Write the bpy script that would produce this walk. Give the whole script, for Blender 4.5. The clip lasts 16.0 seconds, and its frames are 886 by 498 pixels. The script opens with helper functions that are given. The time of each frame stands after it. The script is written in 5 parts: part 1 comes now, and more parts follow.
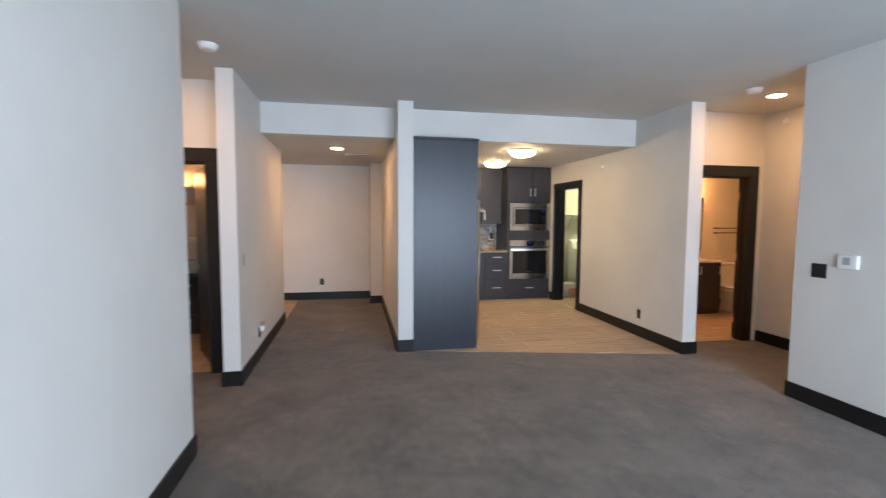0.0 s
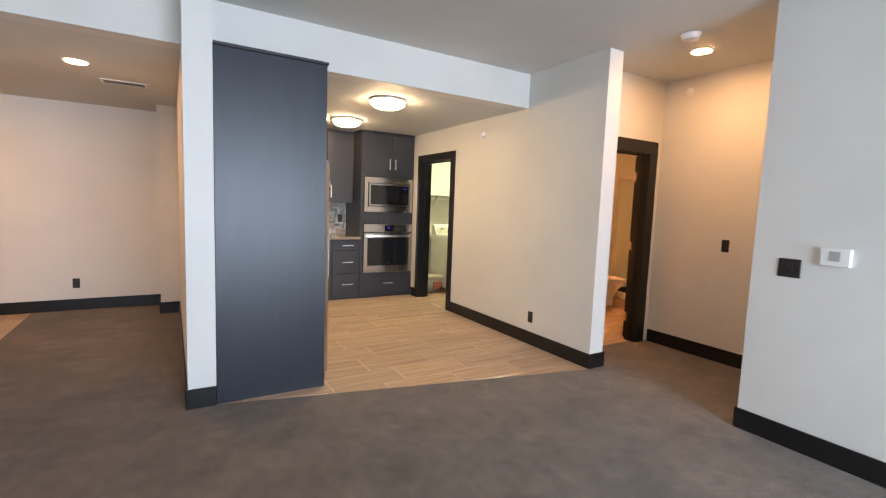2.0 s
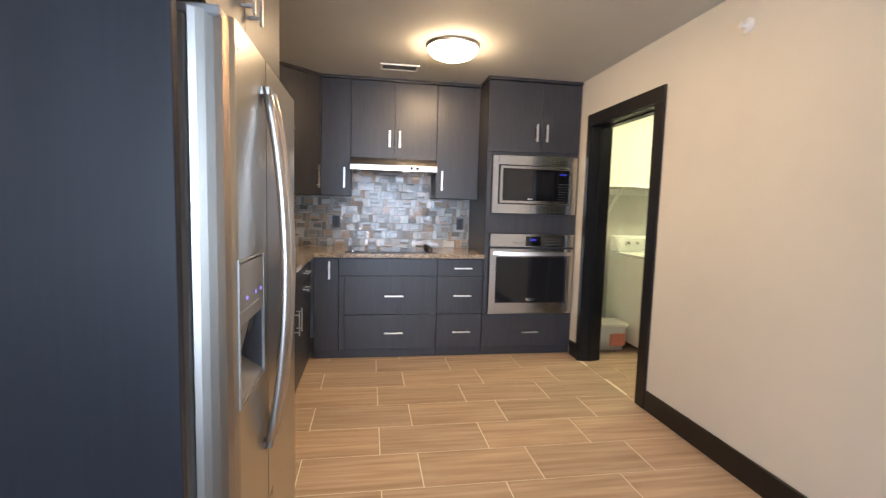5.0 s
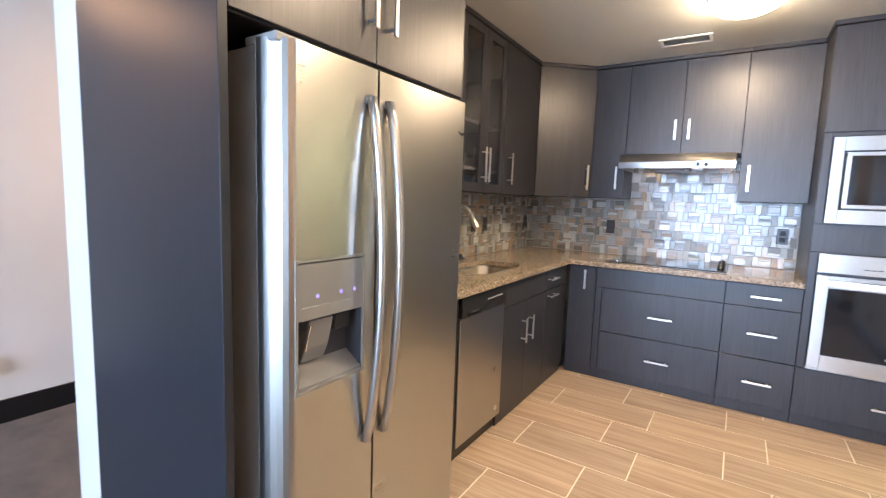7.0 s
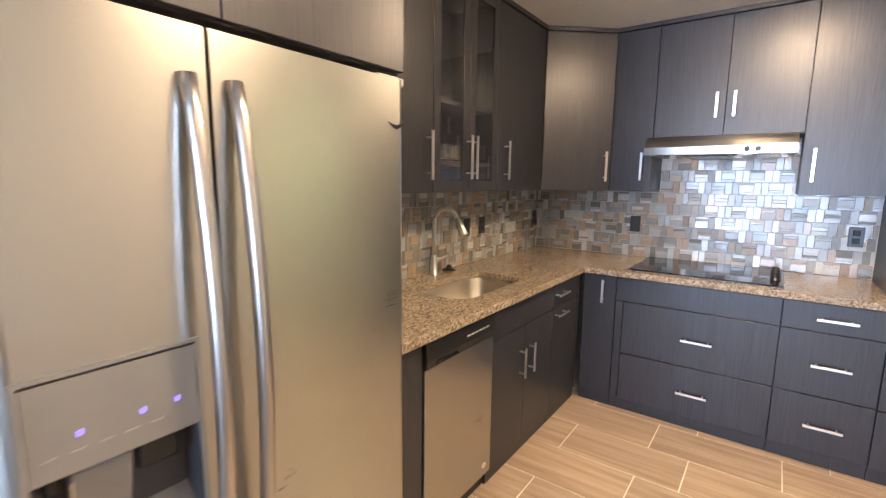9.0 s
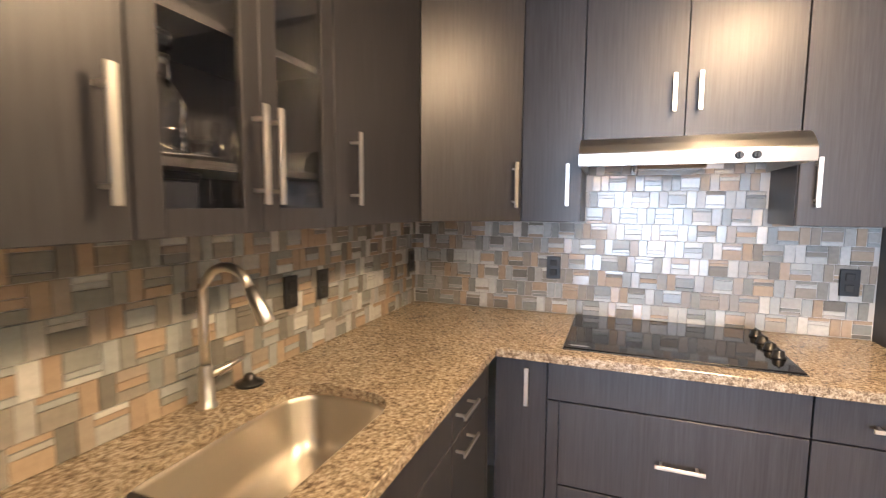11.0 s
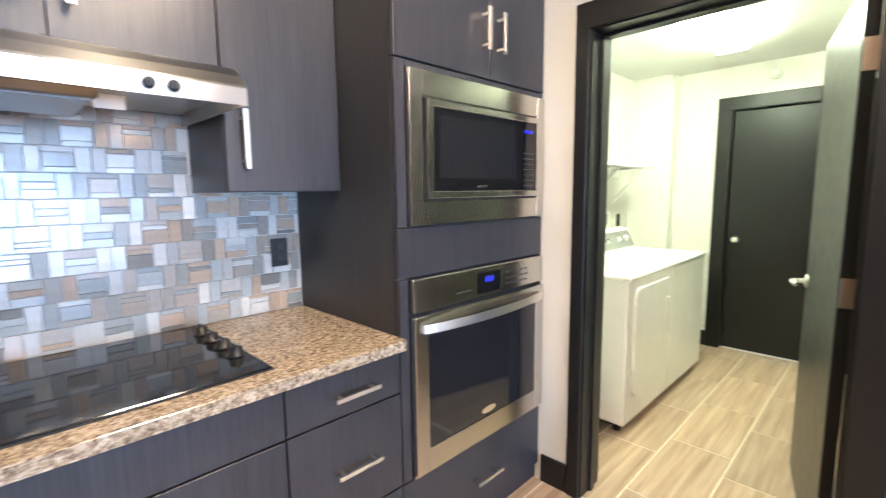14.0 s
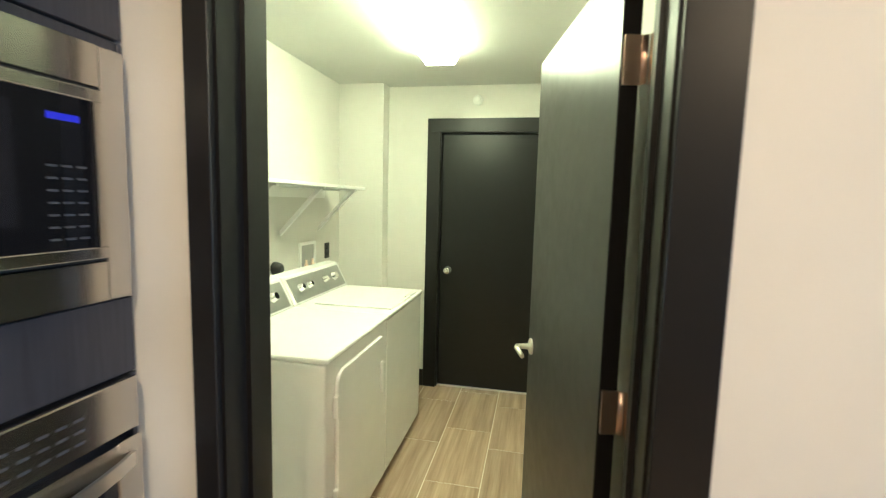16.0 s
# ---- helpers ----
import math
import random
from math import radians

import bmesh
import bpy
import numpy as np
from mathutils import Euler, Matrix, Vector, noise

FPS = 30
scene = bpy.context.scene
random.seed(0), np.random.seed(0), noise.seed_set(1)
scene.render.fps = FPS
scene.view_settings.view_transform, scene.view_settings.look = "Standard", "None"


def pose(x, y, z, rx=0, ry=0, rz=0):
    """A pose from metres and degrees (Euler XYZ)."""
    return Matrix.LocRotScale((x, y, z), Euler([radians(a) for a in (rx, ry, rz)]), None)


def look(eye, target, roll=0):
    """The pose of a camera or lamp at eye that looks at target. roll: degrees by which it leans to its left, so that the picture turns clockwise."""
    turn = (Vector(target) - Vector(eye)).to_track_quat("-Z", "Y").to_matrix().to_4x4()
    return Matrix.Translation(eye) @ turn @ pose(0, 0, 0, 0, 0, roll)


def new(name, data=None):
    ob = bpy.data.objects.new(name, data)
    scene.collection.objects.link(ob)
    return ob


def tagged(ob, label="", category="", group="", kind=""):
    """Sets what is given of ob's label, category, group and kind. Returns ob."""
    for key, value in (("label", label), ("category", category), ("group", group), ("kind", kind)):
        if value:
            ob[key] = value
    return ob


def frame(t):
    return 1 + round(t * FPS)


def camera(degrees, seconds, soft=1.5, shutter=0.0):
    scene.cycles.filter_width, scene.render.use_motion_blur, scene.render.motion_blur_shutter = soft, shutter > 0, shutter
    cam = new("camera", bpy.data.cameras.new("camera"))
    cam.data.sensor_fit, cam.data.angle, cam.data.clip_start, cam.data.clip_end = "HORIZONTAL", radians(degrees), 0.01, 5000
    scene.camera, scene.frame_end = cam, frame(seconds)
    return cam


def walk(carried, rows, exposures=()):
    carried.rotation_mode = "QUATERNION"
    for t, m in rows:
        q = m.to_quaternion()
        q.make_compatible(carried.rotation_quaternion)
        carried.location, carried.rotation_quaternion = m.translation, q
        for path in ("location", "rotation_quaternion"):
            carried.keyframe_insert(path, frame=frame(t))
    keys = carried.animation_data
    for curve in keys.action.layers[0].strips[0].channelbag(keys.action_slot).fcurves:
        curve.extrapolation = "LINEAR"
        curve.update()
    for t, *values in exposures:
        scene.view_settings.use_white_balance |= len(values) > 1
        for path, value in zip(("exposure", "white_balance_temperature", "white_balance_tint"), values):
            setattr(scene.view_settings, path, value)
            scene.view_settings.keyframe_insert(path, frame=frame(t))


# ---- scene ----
cam = camera(88.6, 16.0, soft=1.2, shutter=0.4)
PATH = [
    (0, (0.454, 0.037, 1.529), (0.836, 1.995, 1.387), 0.3),
    (0.5, (0.556, 0.403, 1.538), (1.241, 2.275, 1.38), 1.3),
    (1, (0.608, 0.828, 1.5), (1.512, 2.603, 1.327), 2.5),
    (1.5, (0.698, 1.284, 1.446), (1.707, 3.001, 1.262), 2.7),
    (2, (0.858, 1.737, 1.42), (1.882, 3.444, 1.227), 2.1),
    (2.5, (1.025, 2.215, 1.429), (2.059, 3.915, 1.226), 1.0),
    (3, (1.26, 2.654, 1.406), (2.26, 4.375, 1.21), 0.1),
    (3.2, (1.345, 2.819, 1.387), (2.312, 4.561, 1.211), 0.0),
    (5.3, (2.290, 4.290, 1.313), (2.442, 6.275, 1.125), 1.9),
    (5.5, (2.331, 4.373, 1.315), (2.354, 6.364, 1.124), 2.1),
    (6, (2.518, 4.52, 1.297), (2.118, 6.47, 1.099), 2.2),
    (6.5, (2.687, 4.54, 1.296), (1.868, 6.353, 1.093), 2.0),
    (7, (2.83, 4.492, 1.348), (1.752, 6.163, 1.128), 2.0),
    (7.5, (2.962, 4.52, 1.396), (1.717, 6.062, 1.132), 2.1),
    (8, (3.025, 4.648, 1.432), (1.635, 6.049, 1.108), 1.2),
    (8.5, (2.903, 4.886, 1.448), (1.603, 6.367, 1.105), 0.4),
    (8.7, (2.831, 4.976, 1.457), (1.588, 6.507, 1.121), 0.4),
    (10.8, (2.21, 6.156, 1.472), (1.44, 7.995, 1.316), 0.7),
    (11, (2.185, 6.281, 1.462), (1.477, 8.142, 1.278), 0.4),
    (11.5, (2.186, 6.583, 1.448), (1.667, 8.502, 1.225), -0.3),
    (12, (2.161, 6.794, 1.429), (2.092, 8.781, 1.21), 0.2),
    (12.5, (2.124, 6.878, 1.407), (2.585, 8.813, 1.205), 0.8),
    (13, (2.13, 6.896, 1.412), (3.013, 8.676, 1.18), 1.1),
    (13.5, (2.204, 6.892, 1.404), (3.356, 8.507, 1.153), 0.0),
    (14, (2.277, 6.885, 1.394), (3.685, 8.283, 1.143), -0.7),
    (14.5, (2.403, 6.89, 1.447), (4.043, 8.005, 1.188), -0.9),
    (15, (2.673, 6.931, 1.497), (4.497, 7.709, 1.239), -1.3),
    (15.5, (2.919, 7.024, 1.529), (4.837, 7.538, 1.287), -0.4),
    (16, (3.222, 7.15, 1.501), (5.172, 7.546, 1.294), 1.5),
]
walk(cam, [(t, look(eye, target, roll)) for t, eye, target, roll in PATH],
     exposures=[(0.0, -0.28, 6450, 12), (0.5, -0.05, 6800, 12), (1.5, 0.05, 6800, 12), (2.5, -0.03, 6700, 13), (3.0, -0.1, 6500, 13), (5.5, 0.05, 6350, 14), (7.0, 0.70, 5700, 12), (8.0, 0.78, 5600, 13), (8.5, 0.68, 5750, 14), (11.0, 1.1, 6500, 15),
                (12.5, 1.2, 5550, 13), (13.5, 1.14, 5450, 12), (14.5, 0.92, 5150, 10), (16.0, 0.28, 5600, 5)])

# ---- world, large lights, exposure ----
H, K, KL = 2.79, 2.45, 2.38          # living-room ceiling, kitchen and hall ceiling, laundry ceiling
world = bpy.data.worlds.new("world")
scene.world = world
world.use_nodes = True
sky = world.node_tree.nodes.new("ShaderNodeTexSky")
sky.sky_type, sky.sun_disc = "NISHITA", False
sky.sun_elevation, sky.sun_rotation = radians(40), radians(60)
world.node_tree.links.new(sky.outputs[0], world.node_tree.nodes["Background"].inputs[0])
world.node_tree.nodes["Background"].inputs[1].default_value = 0.12


def area_lamp(name, m, sx, sy, watts, color):
    data = bpy.data.lights.new(name, "AREA")
    data.shape, data.size, data.size_y, data.energy, data.color = "RECTANGLE", sx, sy, watts, color
    ob = new(name, data)
    ob.matrix_world = m
    return ob


area_lamp("window_daylight", look((2.25, -2.93, 1.21), (2.25, 3.0, 1.15)), 3.5, 2.1, 560, (0.64, 0.79, 1.0))

# ---- materials ----


def nodes_of(name):
    m = bpy.data.materials.new(name)
    m.use_nodes = True
    t = m.node_tree
    return m, t, t.nodes["Principled BSDF"]


def coords(t, scale=(1, 1, 1), source="Object"):
    c = t.nodes.new("ShaderNodeTexCoord")
    mp = t.nodes.new("ShaderNodeMapping")
    mp.inputs["Scale"].default_value = scale
    t.links.new(c.outputs[source], mp.inputs[0])
    return mp.outputs[0]


def noise_tex(t, vec, scale, detail=4, rough=0.55):
    n = t.nodes.new("ShaderNodeTexNoise")
    n.inputs["Scale"].default_value, n.inputs["Detail"].default_value, n.inputs["Roughness"].default_value = scale, detail, rough
    t.links.new(vec, n.inputs["Vector"])
    return n.outputs["Fac"]


def ramp(t, fac, stops):
    r = t.nodes.new("ShaderNodeValToRGB")
    while len(r.color_ramp.elements) < len(stops):
        r.color_ramp.elements.new(0.5)
    for e, (p, c) in zip(r.color_ramp.elements, stops):
        e.position, e.color = p, (*c, 1)
    t.links.new(fac, r.inputs[0])
    return r.outputs[0]


def mixed(t, a, b, fac, kind="MIX"):
    m = t.nodes.new("ShaderNodeMix")
    m.data_type, m.blend_type = "RGBA", kind
    for v, sock in ((fac, m.inputs[0]), (a, m.inputs[6]), (b, m.inputs[7])):
        if hasattr(v, "links"):
            t.links.new(v, sock)
        else:
            sock.default_value = v if isinstance(v, float) else (*v, 1)
    return m.outputs[2]


def bump(t, b, height, strength, dist=0.002):
    n = t.nodes.new("ShaderNodeBump")
    n.inputs["Strength"].default_value, n.inputs["Distance"].default_value = strength, dist
    t.links.new(height, n.inputs["Height"])
    t.links.new(n.outputs[0], b.inputs["Normal"])


def span(t, fac, a, b):
    n = t.nodes.new("ShaderNodeMapRange")
    n.inputs[3].default_value, n.inputs[4].default_value = a, b
    t.links.new(fac, n.inputs[0])
    return n.outputs[0]


def paint(name, color, rough=0.6, stip=90, strength=0.12):
    m, t, b = nodes_of(name)
    v = coords(t)
    large = noise_tex(t, v, 1.3, 3)
    lo, hi = [c * 0.95 for c in color], [min(1, c * 1.04) for c in color]
    t.links.new(ramp(t, large, [(0.3, lo), (0.7, hi)]), b.inputs["Base Color"])
    fine = noise_tex(t, v, stip, 5)
    t.links.new(span(t, fine, rough - 0.08, rough + 0.08), b.inputs["Roughness"])
    bump(t, b, fine, strength, 0.003)
    return m


def plain(name, color, rough=0.4, metal=0.0, wear=0.06, grain=60, spec=0.5):
    m, t, b = nodes_of(name)
    v = coords(t)
    n = noise_tex(t, v, grain, 4)
    t.links.new(ramp(t, noise_tex(t, v, 6, 3), [(0.3, [c * (1 - wear) for c in color]), (0.7, [min(1, c * (1 + wear)) for c in color])]), b.inputs["Base Color"])
    t.links.new(span(t, n, max(0.02, rough - 0.06), rough + 0.06), b.inputs["Roughness"])
    b.inputs["Metallic"].default_value = metal
    b.inputs["Specular IOR Level"].default_value = spec
    return m


def laminate(name, dark, light, across, spec=0.5, rough=0.34):
    """Dark laminate with fine upright grain; across: which axes are stretched."""
    m, t, b = nodes_of(name)
    v = coords(t, across)
    fine = noise_tex(t, v, 1.0, 6, 0.65)
    broad = noise_tex(t, coords(t, tuple(a * 0.18 for a in across)), 1.0, 3)
    col = mixed(t, ramp(t, fine, [(0.32, dark), (0.68, light)]), ramp(t, broad, [(0.3, (0.75, 0.75, 0.75)), (0.7, (1, 1, 1))]), 0.8, "MULTIPLY")
    t.links.new(col, b.inputs["Base Color"])
    t.links.new(span(t, broad, rough, rough + 0.06), b.inputs["Roughness"])
    b.inputs["Specular IOR Level"].default_value = spec
    bump(t, b, fine, 0.008, 0.0005)
    return m


def brushed(name, color, rough, along, lines=1.0, spread=0.75):
    m, t, b = nodes_of(name)
    fine = noise_tex(t, coords(t, along), 1.0, 4, 0.7)
    smudge = noise_tex(t, coords(t), 4.0, 4)
    t.links.new(ramp(t, fine, [(0.25, [c * (1 - 0.05 * lines) for c in color]), (0.75, color)]), b.inputs["Base Color"])
    add = t.nodes.new("ShaderNodeMath")
    t.links.new(span(t, fine, rough - 0.05 * lines, rough + 0.05 * lines), add.inputs[0])
    t.links.new(span(t, smudge, -0.02, 0.025), add.inputs[1])
    t.links.new(add.outputs[0], b.inputs["Roughness"])
    b.inputs["Metallic"].default_value = 1.0
    if spread:
        b.inputs["Anisotropic"].default_value = spread
        b.inputs["Anisotropic Rotation"].default_value = 0.25
        tan = t.nodes.new("ShaderNodeTangent")
        tan.direction_type, tan.axis = "RADIAL", "Z"
        t.links.new(tan.outputs[0], b.inputs["Tangent"])
    if lines > 0.2:
        bump(t, b, fine, 0.015 * lines, 0.0003)
    return m


def glowing(name, color, strength, base=(0.9, 0.9, 0.88)):
    m, t, b = nodes_of(name)
    b.inputs["Base Color"].default_value = (*base, 1)
    b.inputs["Emission Color"].default_value = (*color, 1)
    b.inputs["Emission Strength"].default_value = strength
    return m


def clear_glass(name, tint=(1, 1, 1), rough=0.0):
    m, t, b = nodes_of(name)
    b.inputs["Base Color"].default_value = (*tint, 1)
    b.inputs["Roughness"].default_value = rough
    b.inputs["Transmission Weight"].default_value = 1.0
    b.inputs["IOR"].default_value = 1.45
    return m


WALL = paint("wall_paint", (0.655, 0.64, 0.60))
CEIL = paint("ceiling_paint", (0.58, 0.585, 0.56), 0.75, 60, 0.25)
TRIM = plain("black_trim", (0.008, 0.0075, 0.0075), 0.38, grain=30, spec=0.4)
DOOR_BLACK = plain("black_door", (0.009, 0.009, 0.009), 0.32, grain=18, spec=0.4)
LAM = laminate("cabinet_laminate", (0.0190, 0.0186, 0.0222), (0.0390, 0.0380, 0.0440), (110, 110, 4))
LAM_BODY = laminate("cabinet_side_laminate", (0.0190, 0.0186, 0.0218), (0.0350, 0.0340, 0.0390), (110, 110, 4))
PANEL = laminate("end_panel_laminate", (0.0180, 0.0215, 0.0295), (0.0222, 0.0265, 0.0365), (60, 60, 3), 0.45, 0.33)
STEEL = plain("handle_steel", (0.58, 0.56, 0.53), 0.30, 1.0, 0.02, grain=4)
STEEL_H = brushed("brushed_steel_appliance", (0.57, 0.555, 0.53), 0.25, (3, 3, 300), 0.3)
STEEL_V = brushed("brushed_steel_door", (0.50, 0.49, 0.455), 0.28, (1.5, 1.5, 260), 0.15, 0.6)
HOOD_STEEL = brushed("hood_steel", (0.52, 0.505, 0.48), 0.30, (3, 3, 300), 0.3)
# Brown tint paints the lamps' warm glow into the steel under the hood.
HOOD_WARM_TINT = brushed("hood_warm_tint_steel", (0.36, 0.32, 0.27), 0.32, (3, 300, 3), 0.4)
SINK_STEEL = brushed("sink_steel", (0.70, 0.65, 0.57), 0.38, (60, 8, 60), 0.5)
NICKEL = plain("satin_nickel", (0.72, 0.69, 0.64), 0.33, 1.0, 0.03, grain=5)
CHROME = plain("chrome", (0.85, 0.85, 0.85), 0.08, 1.0, 0.02)
COPPERY = plain("hinge_metal", (0.75, 0.58, 0.45), 0.3, 1.0)
BLACK = plain("black_plastic", (0.012, 0.012, 0.012), 0.35)
DARK = plain("dark_recess", (0.02, 0.02, 0.02), 0.6)
WHITE_PL = plain("white_plastic", (0.78, 0.78, 0.76), 0.35, wear=0.02)
ENAMEL = plain("white_enamel", (0.80, 0.80, 0.78), 0.22, wear=0.02)
CERAMIC = plain("white_ceramic", (0.82, 0.81, 0.79), 0.1, wear=0.02)
KEY_PL = plain("key_legend", (0.045, 0.045, 0.05), 0.45)
PADDLE_PL = plain("paddle_plastic", (0.20, 0.20, 0.20), 0.3)
GREY_PL = plain("grey_plastic", (0.35, 0.35, 0.34), 0.35)
SILVER_PL = plain("silver_panel", (0.33, 0.33, 0.315), 0.34, 0.5)
BLACK_GLASS = plain("black_glass", (0.006, 0.006, 0.007), 0.05, wear=0.0)
OVEN_GLASS = plain("oven_glass", (0.012, 0.012, 0.014), 0.06, wear=0.0)
GLASS = clear_glass("clear_glass")
SHOWER_GLASS = clear_glass("shower_glass", (0.9, 0.95, 0.93))
BLUE_LED = glowing("blue_led", (0.015, 0.02, 1.0), 0.45, (0.01, 0.01, 0.02))
VIOLET_LED = glowing("violet_led", (0.28, 0.20, 1.0), 1.4, (0.02, 0.02, 0.03))
DOME = glowing("dome_light_glass", (1.0, 0.71, 0.41), 80.0)
CAN = glowing("recessed_lamp_lens", (1.0, 0.54, 0.24), 360.0)
TUBE = glowing("fluorescent_diffuser", (1.0, 0.985, 0.56), 33.0)
VANITY_BULB = glowing("vanity_bulb_glass", (1.0, 0.43, 0.14), 210.0)
BULB = glowing("warm_bulb_glass", (1.0, 0.46, 0.17), 48.0)
HOODLAMP = glowing("hood_lamp_lens", (1.0, 0.60, 0.28), 46.0)
GROUT = plain("grout", (0.76, 0.70, 0.60), 0.85, grain=200)
BS_GROUT = plain("backsplash_grout", (0.50, 0.48, 0.45), 0.7, grain=200)
NAVY_BOX = plain("navy_plastic", (0.010, 0.012, 0.020), 0.35)
PINK = plain("pink_plastic", (0.62, 0.25, 0.20), 0.5)
TUB_PL = plain("translucent_tub_plastic", (0.62, 0.64, 0.68), 0.35)
WOOD_ROD = plain("closet_rod", (0.5, 0.34, 0.2), 0.45)


def carpet_material():
    m, t, b = nodes_of("carpet")
    v = coords(t)
    big = noise_tex(t, v, 2.2, 5, 0.65)
    mid = noise_tex(t, coords(t, (1.0, 0.7, 1.0)), 13, 7, 0.68)
    pile = noise_tex(t, v, 300, 4, 0.75)
    c = mixed(t, ramp(t, big, [(0.32, (0.092, 0.073, 0.054)), (0.70, (0.190, 0.154, 0.119))]),
              ramp(t, mid, [(0.36, (0.72, 0.72, 0.72)), (0.64, (1.14, 1.13, 1.12))]), 0.85, "MULTIPLY")
    c = mixed(t, c, ramp(t, pile, [(0.3, (0.6, 0.6, 0.6)), (0.7, (1.15, 1.15, 1.15))]), 0.7, "MULTIPLY")
    t.links.new(c, b.inputs["Base Color"])
    b.inputs["Roughness"].default_value = 0.95
    b.inputs["Specular IOR Level"].default_value = 0.15
    b.inputs["Sheen Weight"].default_value = 0.25
    both = t.nodes.new("ShaderNodeMath")
    t.links.new(pile, both.inputs[0])
    t.links.new(mid, both.inputs[1])
    bump(t, b, both.outputs[0], 0.7, 0.008)
    return m


def tile_material():
    """Porcelain planks with stripes along x, each plank shifted by its own random."""
    m, t, b = nodes_of("floor_tile")
    info = t.nodes.new("ShaderNodeObjectInfo")
    c = t.nodes.new("ShaderNodeTexCoord")
    shift = t.nodes.new("ShaderNodeVectorMath")
    shift.operation = "MULTIPLY_ADD"
    comb = t.nodes.new("ShaderNodeCombineXYZ")
    for i in range(3):
        t.links.new(info.outputs["Random"], comb.inputs[i])
    t.links.new(comb.outputs[0], shift.inputs[0])
    shift.inputs[1].default_value = (31, 47, 13)
    t.links.new(c.outputs["Object"], shift.inputs[2])
    mp = t.nodes.new("ShaderNodeMapping")
    mp.inputs["Scale"].default_value = (1.4, 30, 1)
    t.links.new(shift.outputs[0], mp.inputs[0])
    stripes = noise_tex(t, mp.outputs[0], 1.0, 5, 0.62)
    col = ramp(t, stripes, [(0.30, (0.30, 0.208, 0.142)), (0.50, (0.42, 0.308, 0.220)), (0.70, (0.54, 0.418, 0.315))])
    tone = ramp(t, info.outputs["Random"], [(0.0, (0.86, 0.86, 0.86)), (1.0, (1.06, 1.04, 1.0))])
    t.links.new(mixed(t, col, tone, 1.0, "MULTIPLY"), b.inputs["Base Color"])
    fine = noise_tex(t, shift.outputs[0], 40, 4)
    t.links.new(span(t, fine, 0.34, 0.50), b.inputs["Roughness"])
    bump(t, b, stripes, 0.05, 0.001)
    return m


def granite_material():
    m, t, b = nodes_of("granite")
    v = coords(t, (1.0, 1.0, 1.0))
    n1 = noise_tex(t, v, 85, 6, 0.72)
    n2 = noise_tex(t, v, 210, 3, 0.6)
    n3 = noise_tex(t, v, 6, 3)
    vor = t.nodes.new("ShaderNodeTexVoronoi")
    vor.inputs["Scale"].default_value = 150
    t.links.new(v, vor.inputs["Vector"])
    base = ramp(t, n1, [(0.30, (0.045, 0.032, 0.024)), (0.42, (0.175, 0.130, 0.090)), (0.52, (0.35, 0.285, 0.205)), (0.64, (0.51, 0.455, 0.375)), (0.78, (0.30, 0.24, 0.19))])
    spots = ramp(t, n2, [(0.36, (0.45, 0.42, 0.40)), (0.50, (1.05, 1.05, 1.05))])
    c = mixed(t, base, spots, 0.8, "MULTIPLY")
    c = mixed(t, c, ramp(t, n3, [(0.3, (0.85, 0.84, 0.82)), (0.7, (1.08, 1.05, 1.0))]), 0.8, "MULTIPLY")
    t.links.new(c, b.inputs["Base Color"])
    b.inputs["Roughness"].default_value = 0.14
    return m


def mosaic_material(source):
    """Glass and stone mosaic chips; source: Object Info's or Geometry's random."""
    m, t, b = nodes_of("mosaic_" + source.lower().replace(" ", "_"))
    n = t.nodes.new("ShaderNodeObjectInfo" if source == "Random" else "ShaderNodeNewGeometry")
    r = n.outputs[source]
    ramp_node = t.nodes.new("ShaderNodeValToRGB")
    el = ramp_node.color_ramp
    el.interpolation = "CONSTANT"
    palette = [(0.22, 0.225, 0.21), (0.31, 0.325, 0.31), (0.44, 0.44, 0.42), (0.33, 0.25, 0.18), (0.24, 0.235, 0.21), (0.50, 0.49, 0.46),
               (0.26, 0.235, 0.20), (0.32, 0.335, 0.325), (0.37, 0.28, 0.20), (0.17, 0.16, 0.14), (0.36, 0.345, 0.315), (0.30, 0.255, 0.21)]
    while len(el.elements) < len(palette):
        el.elements.new(0.99)
    for i, (e, c) in enumerate(zip(el.elements, palette)):
        e.position, e.color = i / len(palette), (*c, 1)
    t.links.new(r, ramp_node.inputs[0])
    v = coords(t, (60, 60, 60))
    vein = noise_tex(t, v, 1.0, 4)
    t.links.new(mixed(t, ramp_node.outputs[0], ramp(t, vein, [(0.3, (0.82, 0.82, 0.82)), (0.7, (1.1, 1.1, 1.1))]), 0.7, "MULTIPLY"), b.inputs["Base Color"])
    t.links.new(span(t, noise_tex(t, coords(t), 9.0, 2), 0.15, 0.28), b.inputs["Roughness"])
    b.inputs["Specular IOR Level"].default_value = 0.5
    b.inputs["Coat Weight"].default_value = 0.12
    b.inputs["Coat Roughness"].default_value = 0.08
    return m


CARPET, TILE, GRANITE = carpet_material(), tile_material(), granite_material()
CHIP, CHIP_REST = mosaic_material("Random"), mosaic_material("Random Per Island")

# ---- building helpers ----


